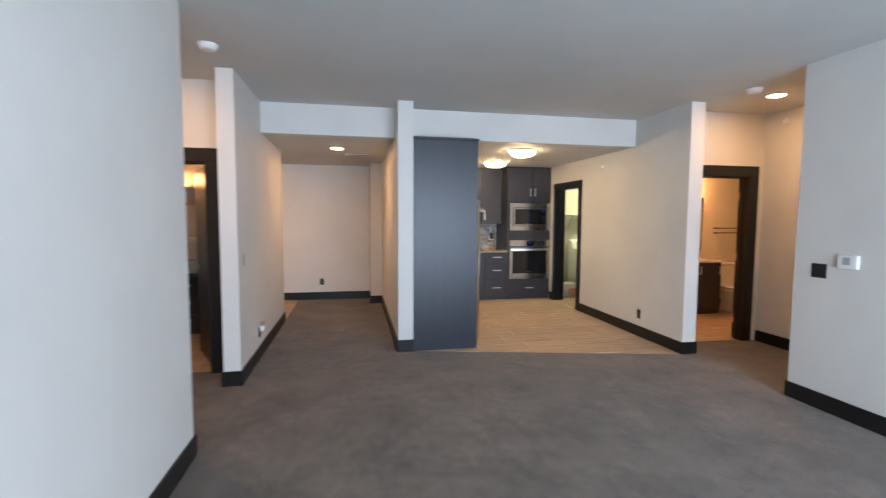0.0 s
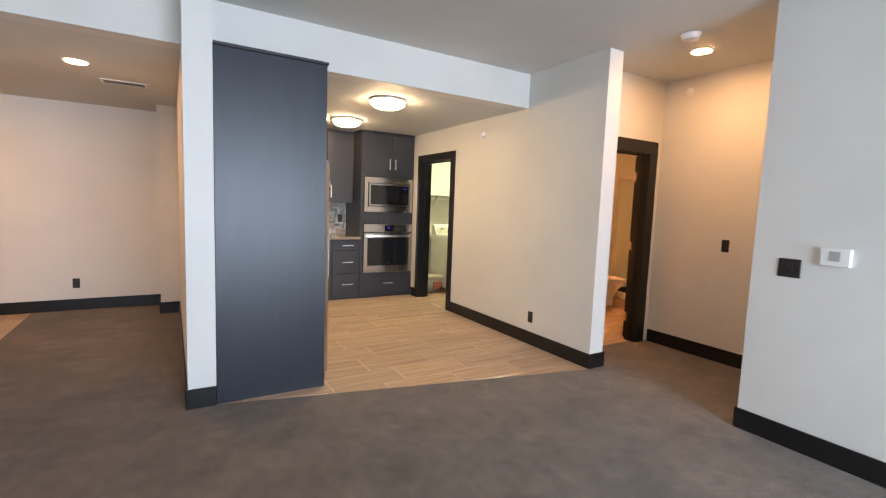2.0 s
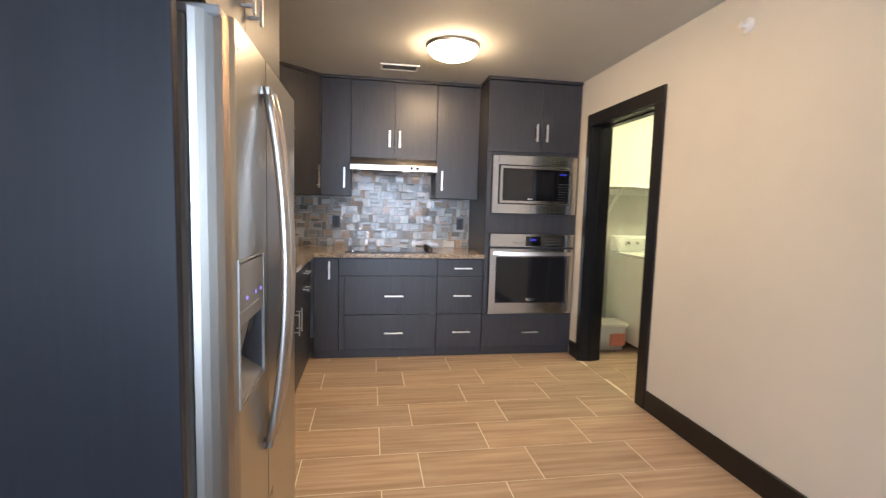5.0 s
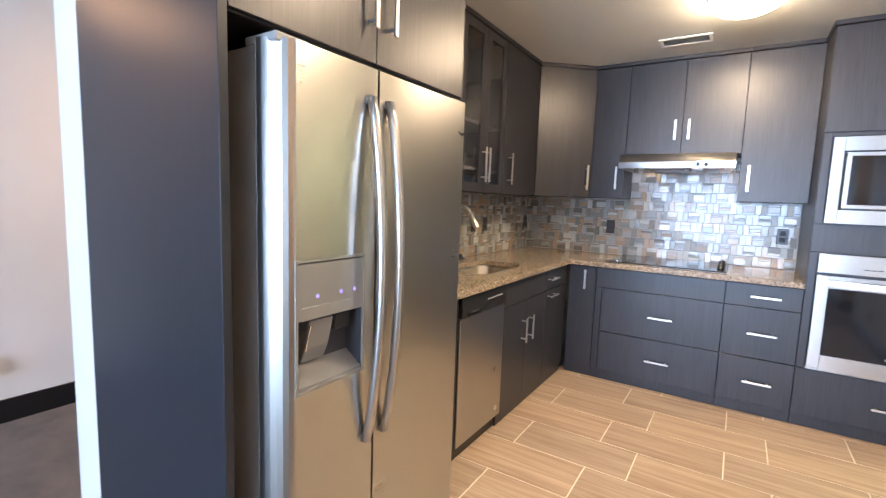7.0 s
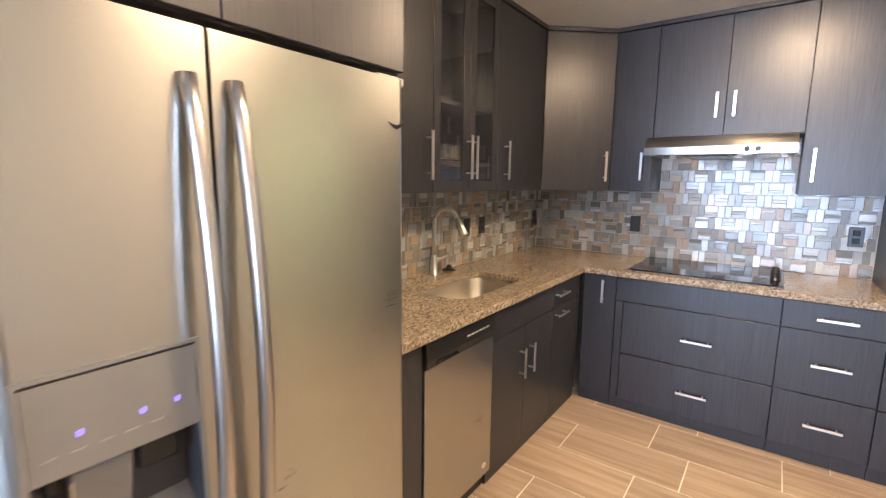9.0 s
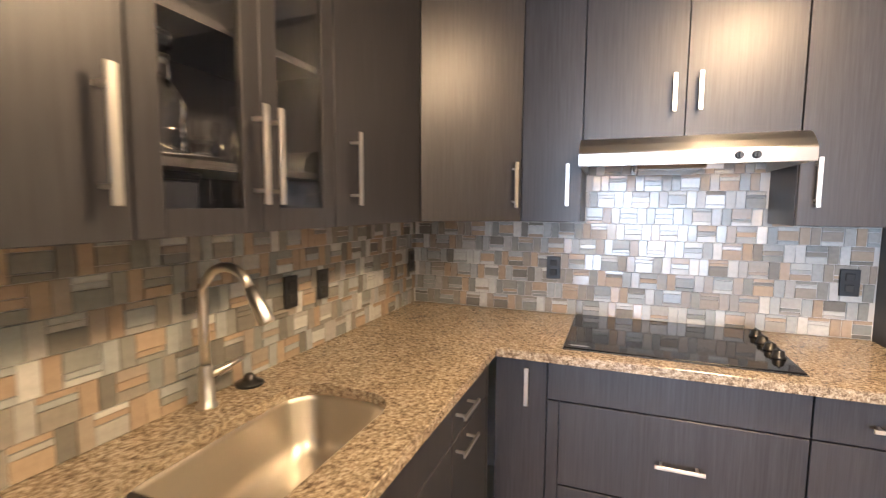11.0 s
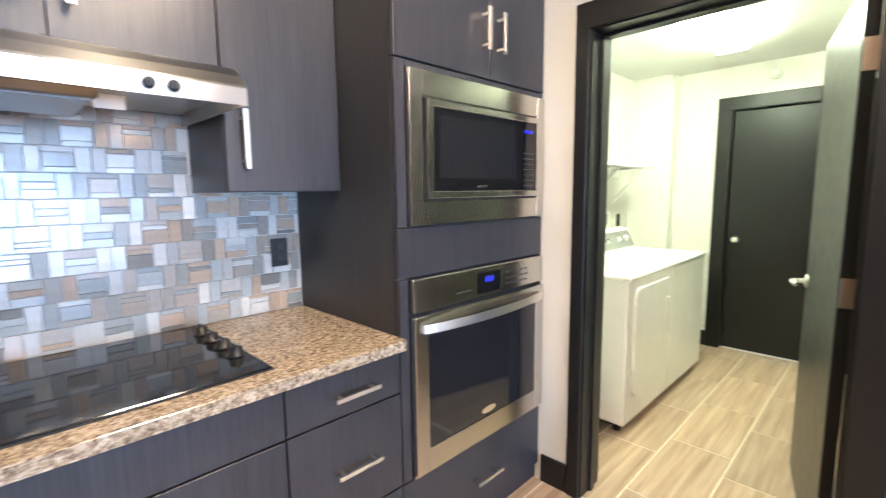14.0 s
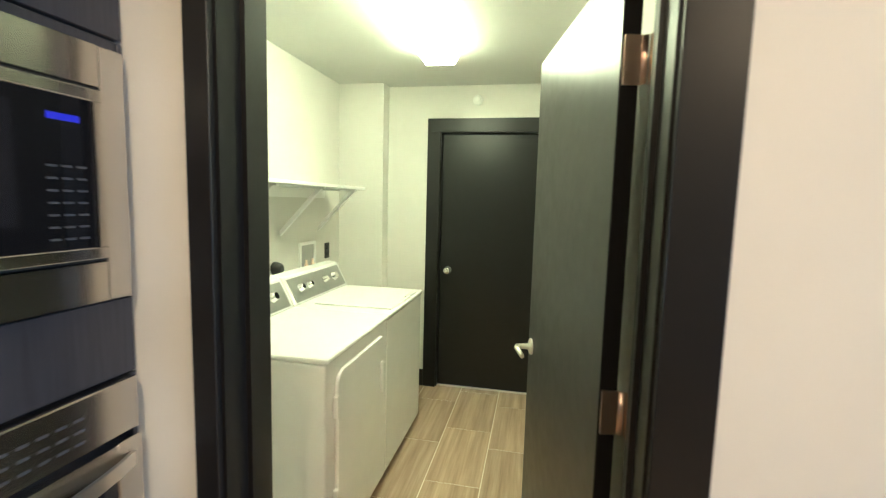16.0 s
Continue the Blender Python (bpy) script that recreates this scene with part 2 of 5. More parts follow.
def box(bm, x0, x1, y0, y1, z0, z1, bevel=0.0, seg=1):
    v = [bm.verts.new((x, y, z)) for z in (z0, z1) for y in (y0, y1) for x in (x0, x1)]
    faces = [bm.faces.new([v[i] for i in q]) for q in ((0, 2, 3, 1), (4, 5, 7, 6), (0, 1, 5, 4), (2, 6, 7, 3), (0, 4, 6, 2), (1, 3, 7, 5))]
    if bevel:
        edges = list({e for f in faces for e in f.edges})
        bmesh.ops.bevel(bm, geom=edges, offset=bevel, segments=seg, profile=0.5, affect="EDGES")
    return bm


def one_box(*a, **k):
    return box(bmesh.new(), *a, **k)


def prism(bm, pts, lo, hi, axis="z", bevel=0.0):
    """A polygon drawn in two axes and pushed along the third."""
    def place(p, h):
        return {"z": (p[0], p[1], h), "y": (p[0], h, p[1]), "x": (h, p[0], p[1])}[axis]
    a = [bm.verts.new(place(p, lo)) for p in pts]
    b = [bm.verts.new(place(p, hi)) for p in pts]
    fs = [bm.faces.new(a[::-1]), bm.faces.new(b)]
    for i in range(len(pts)):
        j = (i + 1) % len(pts)
        fs.append(bm.faces.new((a[i], a[j], b[j], b[i])))
    bmesh.ops.recalc_face_normals(bm, faces=fs)
    if bevel:
        bmesh.ops.bevel(bm, geom=list({e for f in fs for e in f.edges}), offset=bevel, segments=1, affect="EDGES")
    return bm


def lathe(bm, profile, at=(0, 0, 0), seg=32, turn=None):
    """Profile rows of (radius, height), turned about z."""
    rings = []
    start = len(bm.verts)
    made = []
    for r, z in profile:
        ring = [bm.verts.new((r * math.cos(2 * math.pi * i / seg), r * math.sin(2 * math.pi * i / seg), z)) for i in range(seg)]
        rings.append(ring)
        made += ring
    for a, b in zip(rings, rings[1:]):
        for i in range(seg):
            bm.faces.new((a[i], a[(i + 1) % seg], b[(i + 1) % seg], b[i])).smooth = seg > 12
    bm.faces.new(rings[0][::-1])
    bm.faces.new(rings[-1])
    m = Matrix.Translation(at) @ (turn or Matrix())
    for v in made:
        v.co = m @ v.co
    return bm


def tube(bm, pts, r, seg=12):
    """A round bar along a line of points."""
    pts = [Vector(p) for p in pts]
    rings = []
    for i, p in enumerate(pts):
        d = (pts[min(i + 1, len(pts) - 1)] - pts[max(i - 1, 0)]).normalized()
        up = Vector((0, 0, 1)) if abs(d.z) < 0.9 else Vector((0, 1, 0))
        s = d.cross(up).normalized()
        u = s.cross(d)
        rad = r[i] if isinstance(r, (list, tuple)) else r
        rings.append([bm.verts.new(p + rad * (math.cos(2 * math.pi * k / seg) * s + math.sin(2 * math.pi * k / seg) * u)) for k in range(seg)])
    fs = []
    for a, b in zip(rings, rings[1:]):
        for k in range(seg):
            f = bm.faces.new((a[k], a[(k + 1) % seg], b[(k + 1) % seg], b[k]))
            f.smooth = True
            fs.append(f)
    fs += [bm.faces.new(rings[0]), bm.faces.new(rings[-1])]
    bmesh.ops.recalc_face_normals(bm, faces=fs)
    return bm


def mesh_object(name, bm, material):
    data = bpy.data.meshes.new(name)
    bm.normal_update()
    bm.to_mesh(data)
    bm.free()
    data.materials.append(material)
    return new(name, data)


def part(name, bm, material, parent, label=""):
    ob = mesh_object(name, bm, material)
    ob.parent = parent
    return tagged(ob, label)


def thing(name, m, label, category, group=""):
    ob = new(name)
    ob.empty_display_size = 0.1
    ob.matrix_world = m
    return tagged(ob, label, category, group)


def structure(name, bm, material, label, category):
    return tagged(mesh_object(name, bm, material), label, category, kind="structure")


# ---- floors ----
def carpet_floor():
    bm = bmesh.new()
    box(bm, -2.3, 5.5, -3.1, 4.44, -0.2, 0.0)
    prism(bm, [(-0.69, 4.44), (4.05, 4.44), (1.10, 5.085), (0.93, 5.085), (0.93, 8.7), (-0.555, 8.7), (-0.555, 4.7), (-0.69, 4.7)], -0.2, 0.0)
    box(bm, -2.3, -0.69, 4.44, 4.75, -0.2, 0.0)
    box(bm, 4.05, 5.5, 4.44, 4.87, -0.2, 0.0)
    return structure("floor_living", bm, CARPET, "worn grey-brown cut-pile carpet through living room and hall", "carpet")


carpet_floor()
KITCHEN_BED = structure("floor_kitchen", prism(bmesh.new(), [(1.10, 5.085), (4.05, 4.44), (4.05, 6.5), (7.3, 6.5), (7.3, 8.75), (0.95, 8.75), (0.95, 5.085)], -0.2, -0.0022), GROUT,
                        "wood-look porcelain plank tiles with pale grout", "tile floor")
BATH_BED = structure("floor_bathroom", one_box(4.23, 8.0, 4.87, 6.5, -0.2, -0.0022), GROUT, "warm brown plank tiles on the bathroom floor", "tile floor")
CLOSET_BED = structure("floor_closet", one_box(-2.8, -0.69, 4.75, 6.85, -0.2, -0.0022), GROUT, "warm brown plank tiles on the closet floor", "tile floor")
ENTRY_BED = structure("floor_entry", one_box(-2.8, -0.555, 6.85, 8.7, -0.2, -0.0022), GROUT, "pale brown plank tiles in the entry", "tile floor")

# ---- walls ----
T = 0.14


def wall(name, boxes, label="painted drywall in warm off-white", material=None):
    bm = bmesh.new()
    for b in boxes:
        box(bm, *b)
    return structure(name, bm, material or WALL, label, "wall")


wall("wall_left", [(-0.70, -0.56, -3.0, 3.08, 0, H), (-2.2, -0.70, 2.94, 3.08, 0, H)])
wall("wall_left_alcove_end", [(-2.34, -2.2, 2.94, 4.71, 0, H)])
wall("wall_closet_front", [(-2.34, -1.72, 4.71, 4.83, 0, H), (-0.91, -0.705, 4.71, 4.83, 0, H), (-1.72, -0.91, 4.71, 4.83, 2.045, H)])
wall("wall_hall_left", [(-0.705, -0.56, 4.31, 6.90, 0, H)])
wall("wall_closet_back", [(-2.8, -0.705, 6.77, 6.90, 0, K)])
wall("wall_closet_side", [(-2.8, -2.66, 4.83, 6.77, 0, K), (-2.8, -2.34, 4.71, 4.83, 0, K)])
wall("wall_entry_side", [(-2.8, -2.66, 6.90, 8.60, 0, K)])
wall("wall_hall_end", [(-2.8, 0.93, 8.60, 8.83, 0, K), (0.73, 0.93, 8.05, 8.60, 0, K)])
wall("wall_kitchen_left", [(0.93, 1.10, 5.085, 8.68, 0, H)])
wall("wall_kitchen_back", [(0.93, 7.0, 8.68, 8.83, 0, K)])
wall("wall_kitchen_right", [(4.06, 4.23, 4.45, 6.920, 0, H), (4.06, 4.23, 7.815, 8.68, 0, H), (4.06, 4.23, 6.920, 7.815, 2.045, H)])
wall("wall_right", [(4.118, 4.25, -3.0, 3.23, 0, H), (4.25, 5.39, 3.09, 3.23, 0, H)])
wall("wall_right_alcove_end", [(5.39, 5.53, 3.09, 4.815, 0, H)])
wall("wall_bathroom_front", [(4.23, 4.445, 4.815, 4.935, 0, H), (5.205, 8.0, 4.815, 4.935, 0, H), (4.445, 5.205, 4.815, 4.935, 2.045, H)])
wall("wall_bathroom_back", [(4.23, 8.0, 6.75, 6.87, 0, K)])
wall("wall_bathroom_end", [(7.9, 8.04, 4.95, 6.75, 0, K)])
wall("wall_laundry_end", [(6.72, 6.86, 6.87, 7.075, 0, K), (6.72, 6.86, 7.910, 8.68, 0, K), (6.72, 6.86, 7.075, 7.910, 2.045, K), (6.585, 6.72, 8.32, 8.68, 0, K)])
wall("wall_back", [(-0.70, 0.45, -3.14, -3.0, 0, H), (4.05, 4.25, -3.14, -3.0, 0, H), (0.45, 4.05, -3.14, -3.0, 0, 0.12), (0.45, 4.05, -3.14, -3.0, 2.30, H)])
wall("soffit", [(-0.56, 0.93, 5.45, 5.60, K, H), (1.10, 4.06, 5.45, 5.60, K, H)], "drywall bulkhead stepping down to the lower ceiling")


def ceiling(name, b, label):
    structure(name, one_box(*b), CEIL, label, "ceiling")


ceiling("ceiling_living", (-2.4, 5.6, -3.1, 5.60, H, H + 0.1), "flat matt off-white ceiling")
ceiling("ceiling_kitchen", (1.05, 4.12, 5.60, 8.70, K, K + 0.08), "low off-white kitchen ceiling")
ceiling("ceiling_hall", (-0.60, 0.98, 5.60, 8.70, K, K + 0.08), "low off-white hall ceiling")
ceiling("ceiling_entry", (-2.8, -0.60, 4.83, 8.70, K, K + 0.08), "low off-white closet and entry ceiling")
ceiling("ceiling_bathroom", (4.16, 8.0, 4.90, 6.80, K, K + 0.08), "low off-white bathroom ceiling")
ceiling("ceiling_laundry", (4.16, 7.0, 6.80, 8.75, KL, KL + 0.06), "low off-white laundry ceiling")

# ---- baseboards ----
BH, BT = 0.135, 0.015


def baseboard(x0, x1, y0, y1):
    structure("baseboard", one_box(x0, x1, y0, y1, 0, BH, bevel=0.003), TRIM, "black painted square-edged baseboard", "baseboard")


for b in [(-0.56, -0.56 + BT, -3.0, 3.08), (-0.70, -0.56 + BT, 3.08, 3.08 + BT), (-0.56, -0.56 + BT, 4.31, 6.90), (-0.705, -0.56 + BT, 4.31 - BT, 4.31),
          (-0.705 - BT, -0.705, 4.31 - BT, 4.71), (-0.705, -0.56 + BT, 6.90, 6.90 + BT), (-2.66, 0.73, 8.60 - BT, 8.60), (0.73 - BT, 0.73, 8.05 - BT, 8.60), (0.73, 0.93, 8.05 - BT, 8.05),
          (0.93 - BT, 0.93, 5.085 - BT, 8.05 - BT), (0.93, 1.10, 5.085 - BT, 5.085), (4.06 - BT, 4.06, 4.45 - BT, 6.831), (4.06 - BT, 4.06, 7.861, 8.00), (4.06, 4.23, 4.45 - BT, 4.45),
          (4.23, 4.23 + BT, 4.45 - BT, 4.815), (4.118 - BT, 4.118, -3.0, 3.23 + BT), (4.118, 5.39, 3.23, 3.23 + BT), (5.39 - BT, 5.39, 3.23 + BT, 4.797), (6.72 - BT, 6.72, 8.002, 8.32),
          (6.585 - BT, 6.585, 8.32 - BT, 8.68), (6.585, 6.72 - BT, 8.32 - BT, 8.32), (4.23, 6.585 - BT, 8.68 - BT, 8.68), (5.18, 7.9, 6.75 - BT, 6.75), (4.23, 5.0, 6.75 - BT, 6.75)]:
    baseboard(*b)


# ---- doorways ----
def doorway(name, m, width, depth, label, height=2.045, casing=0.115, both=True, first=0.115):
    """Local x runs along the wall from 0 to width, y through it from 0 to depth."""
    ob = tagged(thing(name, m, label, "doorway"), kind="structure")
    for y0, y1 in ((-0.018, 0.0), (depth, depth + 0.018)) if both else ((-0.018, 0.0),):
        for x0, x1 in ((-first, 0.012), (width - 0.012, width + casing)):
            part("casing", one_box(x0, x1, y0, y1, 0, height - 0.012, bevel=0.002), TRIM, ob)
        part("casing", one_box(-first, width + casing, y0, y1, height - 0.012, height + casing, bevel=0.002), TRIM, ob)
    for x0, x1 in ((0, 0.018), (width - 0.018, width)):
        part("jamb", one_box(x0, x1, 0.001, depth - 0.001, 0, height), TRIM, ob)
    part("jamb", one_box(0.018, width - 0.018, 0.001, depth - 0.001, height - 0.018, height), TRIM, ob)
    for x0, x1 in ((0.018, 0.030), (width - 0.030, width - 0.018)):
        part("stop", one_box(x0, x1, depth * 0.45, depth * 0.45 + 0.035, 0, height - 0.018), TRIM, ob)
    part("stop", one_box(0.030, width - 0.030, depth * 0.45, depth * 0.45 + 0.035, height - 0.030, height - 0.018), TRIM, ob)
    return ob


def lever(parent, x, y, z, side, to):
    """A lever on a door leaf; side: -1 or 1 along y; to: -1 or 1 along x."""
    h = part("door_handle", lathe(bmesh.new(), [(0.031, 0), (0.031, 0.006), (0.022, 0.011), (0.011, 0.013), (0.010, 0.045)], (x, y, z), 24, Matrix.Rotation(radians(-90 * side), 4, "X")), NICKEL, parent, "satin nickel lever handle")
    bm = tube(bmesh.new(), [(x, y + side * 0.040, z), (x, y + side * 0.055, z), (x + to * 0.015, y + side * 0.060, z), (x + to * 0.105, y + side * 0.055, z - 0.004)], [0.010, 0.010, 0.010, 0.008])
    part("lever", bm, NICKEL, h)


doorway("door_1", pose(4.06, 7.815, 0, 0, 0, -90), 0.895, 0.17, "black framed doorway between kitchen and laundry", casing=0.088, first=0.046)
doorway("door_2", pose(4.445, 4.815, 0), 0.76, 0.12, "black framed bathroom doorway standing open")
doorway("door_3", pose(-1.72, 4.71, 0), 0.81, 0.12, "black framed closet doorway standing open")
doorway("door_4", pose(6.72, 7.910, 0, 0, 0, -90), 0.835, 0.14, "black framed doorway with a closed black door", casing=0.090, both=False, first=0.090)


def door_leaf(name, m, width, label, knob=False, hinge_side=0):
    ob = thing(name, m, label, "door")
    leaf = part("leaf", one_box(0.004, width - 0.004, 0, 0.040, 0.010, 2.020, bevel=0.002), DOOR_BLACK, ob)
    if knob:
        prof = [(0.032, 0), (0.032, 0.005), (0.014, 0.010), (0.012, 0.030), (0.026, 0.038), (0.029, 0.050), (0.024, 0.062), (0.008, 0.066)]
        part("knob", lathe(bmesh.new(), prof, (0.062, 0, 0.96), 28, Matrix.Rotation(radians(90), 4, "X")), CHROME, leaf, "round chrome door knob")
    else:
        lever(leaf, width - 0.062, 0.0, 0.96, -1, -1)
        lever(leaf, width - 0.062, 0.040, 0.96, 1, -1)
        for z in (0.25, 1.045, 1.80):
            h = part("hinge", one_box(-0.003, 0.0035, -0.004, 0.036, z - 0.050, z + 0.050, bevel=0.001), COPPERY, ob, "brass-toned butt hinge")
            part("jamb_leaf", one_box(-0.040, -0.005, -0.0165, -0.0135, z - 0.050, z + 0.050, bevel=0.001), COPPERY, h)
            part("hinge_pin", tube(bmesh.new(), [(-0.004, -0.006, z - 0.048), (-0.004, -0.006, z + 0.048)], 0.006, 10), COPPERY, h)
    return ob


door_leaf("laundry_door", pose(4.248, 6.955, 0, 0, 0, 12), 0.785, "flush black laundry door standing wide open")
door_leaf("exit_door", pose(6.758, 7.888, 0, 0, 0, -90), 0.791, "flush black door, closed, with a round knob", knob=True)
door_leaf("closet_door", pose(-0.90, 4.85, 0, 0, 0, 116), 0.78, "flush black closet door swung into the closet")
door_leaf("bathroom_door", pose(5.225, 4.955, 0, 0, 0, 5), 0.735, "flush black bathroom door swung inward")


# ---- window behind the starting point ----
def window(name, x0, x1, z0, z1):
    ob = tagged(thing(name, pose(x0, -3.14, z0), "wide living-room window with dark frames", "window"), kind="structure")
    w, h = x1 - x0, z1 - z0
    for a in ((0, w, 0.03, 0.11, 0, 0.06), (0, w, 0.03, 0.11, h - 0.06, h), (0, 0.06, 0.03, 0.11, 0.06, h - 0.06), (w - 0.06, w, 0.03, 0.11, 0.06, h - 0.06)):
        part("window_frame", one_box(*a), TRIM, ob)
    for i in (1, 2):
        part("mullion", one_box(w * i / 3 - 0.03, w * i / 3 + 0.03, 0.03, 0.11, 0.06, h - 0.06), TRIM, ob)
    for i in range(3):
        p = part("pane", one_box(w * i / 3 + 0.03 + 0.03 * (i == 0), w * (i + 1) / 3 - 0.03 - 0.03 * (i == 2), 0.066, 0.072, 0.06, h - 0.06), GLASS, ob)
        p.visible_shadow = False
    part("window_sill", one_box(-0.03, w + 0.03, 0.11, 0.19, -0.03, 0.0, bevel=0.004), WHITE_PL, ob)


window("window_1", 0.45, 4.05, 0.12, 2.30)


# ---- kitchen cabinets: local x along the front, y from the front (0) backwards ----
def pull(parent, x, z, length, upright):
    """A flat satin bar on two posts."""
    bm = bmesh.new()
    a = length / 2
    ob_parts = ((x - 0.008, x + 0.008, z - a, z + a) if upright else (x - a, x + a, z - 0.0065, z + 0.0065))
    box(bm, ob_parts[0], ob_parts[1], -0.040, -0.032, ob_parts[2], ob_parts[3], bevel=0.0012)
    for s in (-0.72, 0.72):
        px, pz = (x, z + s * a) if upright else (x + s * a, z)
        box(bm, px - 0.004, px + 0.004, -0.033, 0.001, pz - 0.004, pz + 0.004)
    return part("handle", bm, NICKEL, parent, "satin nickel bar pull")


def front(parent, kind, x0, x1, z0, z1, handle=None):
    """A door or drawer front; handle: (x, z, length, upright)."""
    g = 0.0015
    if kind == "glass_door":
        bm = bmesh.new()
        w = 0.056
        box(bm, x0 + g, x0 + w, 0, 0.019, z0 + g, z1 - g, bevel=0.0015)
        box(bm, x1 - w, x1 - g, 0, 0.019, z0 + g, z1 - g, bevel=0.0015)
        box(bm, x0 + w, x1 - w, 0.0005, 0.019, z0 + g, z0 + w)
        box(bm, x0 + w, x1 - w, 0.0005, 0.019, z1 - w, z1 - g)
        ob = part("door", bm, LAM, parent)
        p = part("pane", one_box(x0 + w, x1 - w, 0.008, 0.012, z0 + w, z1 - w), GLASS, ob, "clear glass pane")
        p.visible_shadow = False
    else:
        ob = part(kind, one_box(x0 + g, x1 - g, 0, 0.019, z0 + g, z1 - g, bevel=0.0015), LAM, parent)
    if handle:
        pull(ob, *handle)
    return ob


def cabinet(name, m, w, z0, z1, d, fronts, label, plinth=True, group="kitchen cabinets", open_front=False):
    ob = thing(name, m, label, "cabinet", group)
    b0 = z0 + (0.078 if plinth else 0)
    if open_front:
        bm = bmesh.new()
        box(bm, 0, 0.018, 0.021, d, b0, z1)
        box(bm, w - 0.018, w, 0.021, d, b0, z1)
        box(bm, 0.018, w - 0.018, 0.021, d, b0, b0 + 0.018)
        if not plinth:
            box(bm, 0.018, w - 0.018, 0.021, d, z1 - 0.018, z1)
        box(bm, 0.018, w - 0.018, d - 0.01, d, b0 + 0.018, z1 - 0.018)
    else:
        bm = one_box(0, w, 0.021, d, b0, z1)
    part("body", bm, LAM_BODY, ob)
    if plinth:
        part("plinth", one_box(0.0, w, 0.018, 0.034, z0 + 0.002, b0, bevel=0.001), LAM_BODY, ob)
    for f in fronts:
        front(ob, *f)
    return ob


CT = 0.876          # underside of the worktop
BACK_Y, LEFT_X = 8.020, 1.732


def on_back(x, y=BACK_Y):
    return pose(x, y, 0)


def on_left(y, x=LEFT_X):
    return pose(x, y, 0, 0, 0, 90)


cabinet("base_cabinet", on_back(1.754), 0.205, 0, CT, 0.65, [("door", 0, 0.205, 0.08, 0.87, (0.130, 0.770, 0.15, True))], "narrow dark laminate corner base cabinet with one door")
cabinet("base_cabinet", on_back(1.961), 0.839, 0, CT, 0.65, [("panel", 0, 0.839, 0.722, 0.87), ("stile", 0, 0.046, 0.08, 0.7195), ("drawer_front", 0.047, 0.839, 0.384, 0.719, (0.465, 0.549, 0.16, False)),
        ("drawer_front", 0.047, 0.839, 0.08, 0.381, (0.465, 0.226, 0.16, False))], "wide dark laminate drawer cabinet under the cooktop")
cabinet("base_cabinet", on_back(2.802), 0.408, 0, CT, 0.65, [("drawer_front", 0, 0.408, 0.722, 0.87, (0.22, 0.792, 0.16, False)), ("drawer_front", 0, 0.408, 0.384, 0.719, (0.22, 0.550, 0.16, False)),
        ("drawer_front", 0, 0.408, 0.08, 0.381, (0.22, 0.227, 0.16, False))], "narrow dark laminate cabinet with three drawers")
cabinet("base_cabinet", on_left(6.134), 0.222, 0, CT, 0.60, [("panel", 0, 0.222, 0.08, 0.87)], "narrow dark laminate filler cabinet beside the dishwasher")
cabinet("sink_cabinet", on_left(6.862), 0.700, 0, CT, 0.62, [("drawer_front", 0, 0.700, 0.722, 0.87), ("door", 0, 0.348, 0.08, 0.719, (0.293, 0.535, 0.16, True)),
        ("door", 0.348, 0.700, 0.08, 0.719, (0.402, 0.535, 0.16, True))], "dark laminate sink base cabinet with two doors", open_front=True)
cabinet("base_cabinet", on_left(7.564), 0.455, 0, CT, 0.62, [("drawer_front", 0, 0.40, 0.722, 0.87, (0.095, 0.802, 0.16, False)), ("door", 0, 0.40, 0.08, 0.719, (0.095, 0.680, 0.16, False)),
        ("filler", 0.40, 0.436, 0.08, 0.87)], "dark laminate base cabinet with a drawer over a pull-out")

# tall oven cabinet
TX, TY, TW = 3.212, 8.020, 0.846
tall = cabinet("oven_cabinet", pose(TX, TY, 0), TW, 0, 2.42, 0.655,
               [("drawer_front", 0, TW, 0.08, 0.378, (TW / 2 + 0.02, 0.215, 0.16, False)), ("panel", 0, TW, 1.106, 1.276), ("panel", 0, 0.043, 0.381, 1.106), ("panel", TW - 0.017, TW, 0.381, 1.106),
                ("panel", 0, 0.044, 1.276, 1.812), ("panel", TW - 0.016, TW, 1.276, 1.812), ("panel", 0.044, TW - 0.016, 1.789, 1.812),
                ("door", 0, TW / 2 + 0.055, 1.815, 2.418, (TW / 2 + 0.010, 1.985, 0.15, True)), ("door", TW / 2 + 0.055, TW, 1.815, 2.418, (TW / 2 + 0.100, 1.985, 0.15, True))],
               "tall dark laminate cabinet housing oven and microwave")
part("crown", one_box(-0.012, TW, -0.012, 0.655, 2.422, 2.448, bevel=0.002), LAM_BODY, tall)

# upper cabinets
UB, UT, UY, UX = 1.400, 2.42, 8.335, 1.420


def upper(name, m, w, z0, d, fronts, label, open_front=False):
    ob = cabinet(name, m, w, z0, UT, d, fronts, label, plinth=False, group="upper cabinets", open_front=open_front)
    part("crown", one_box(0, w, -0.012, d, UT + 0.002, 2.448, bevel=0.002), LAM_BODY, ob)
    return ob


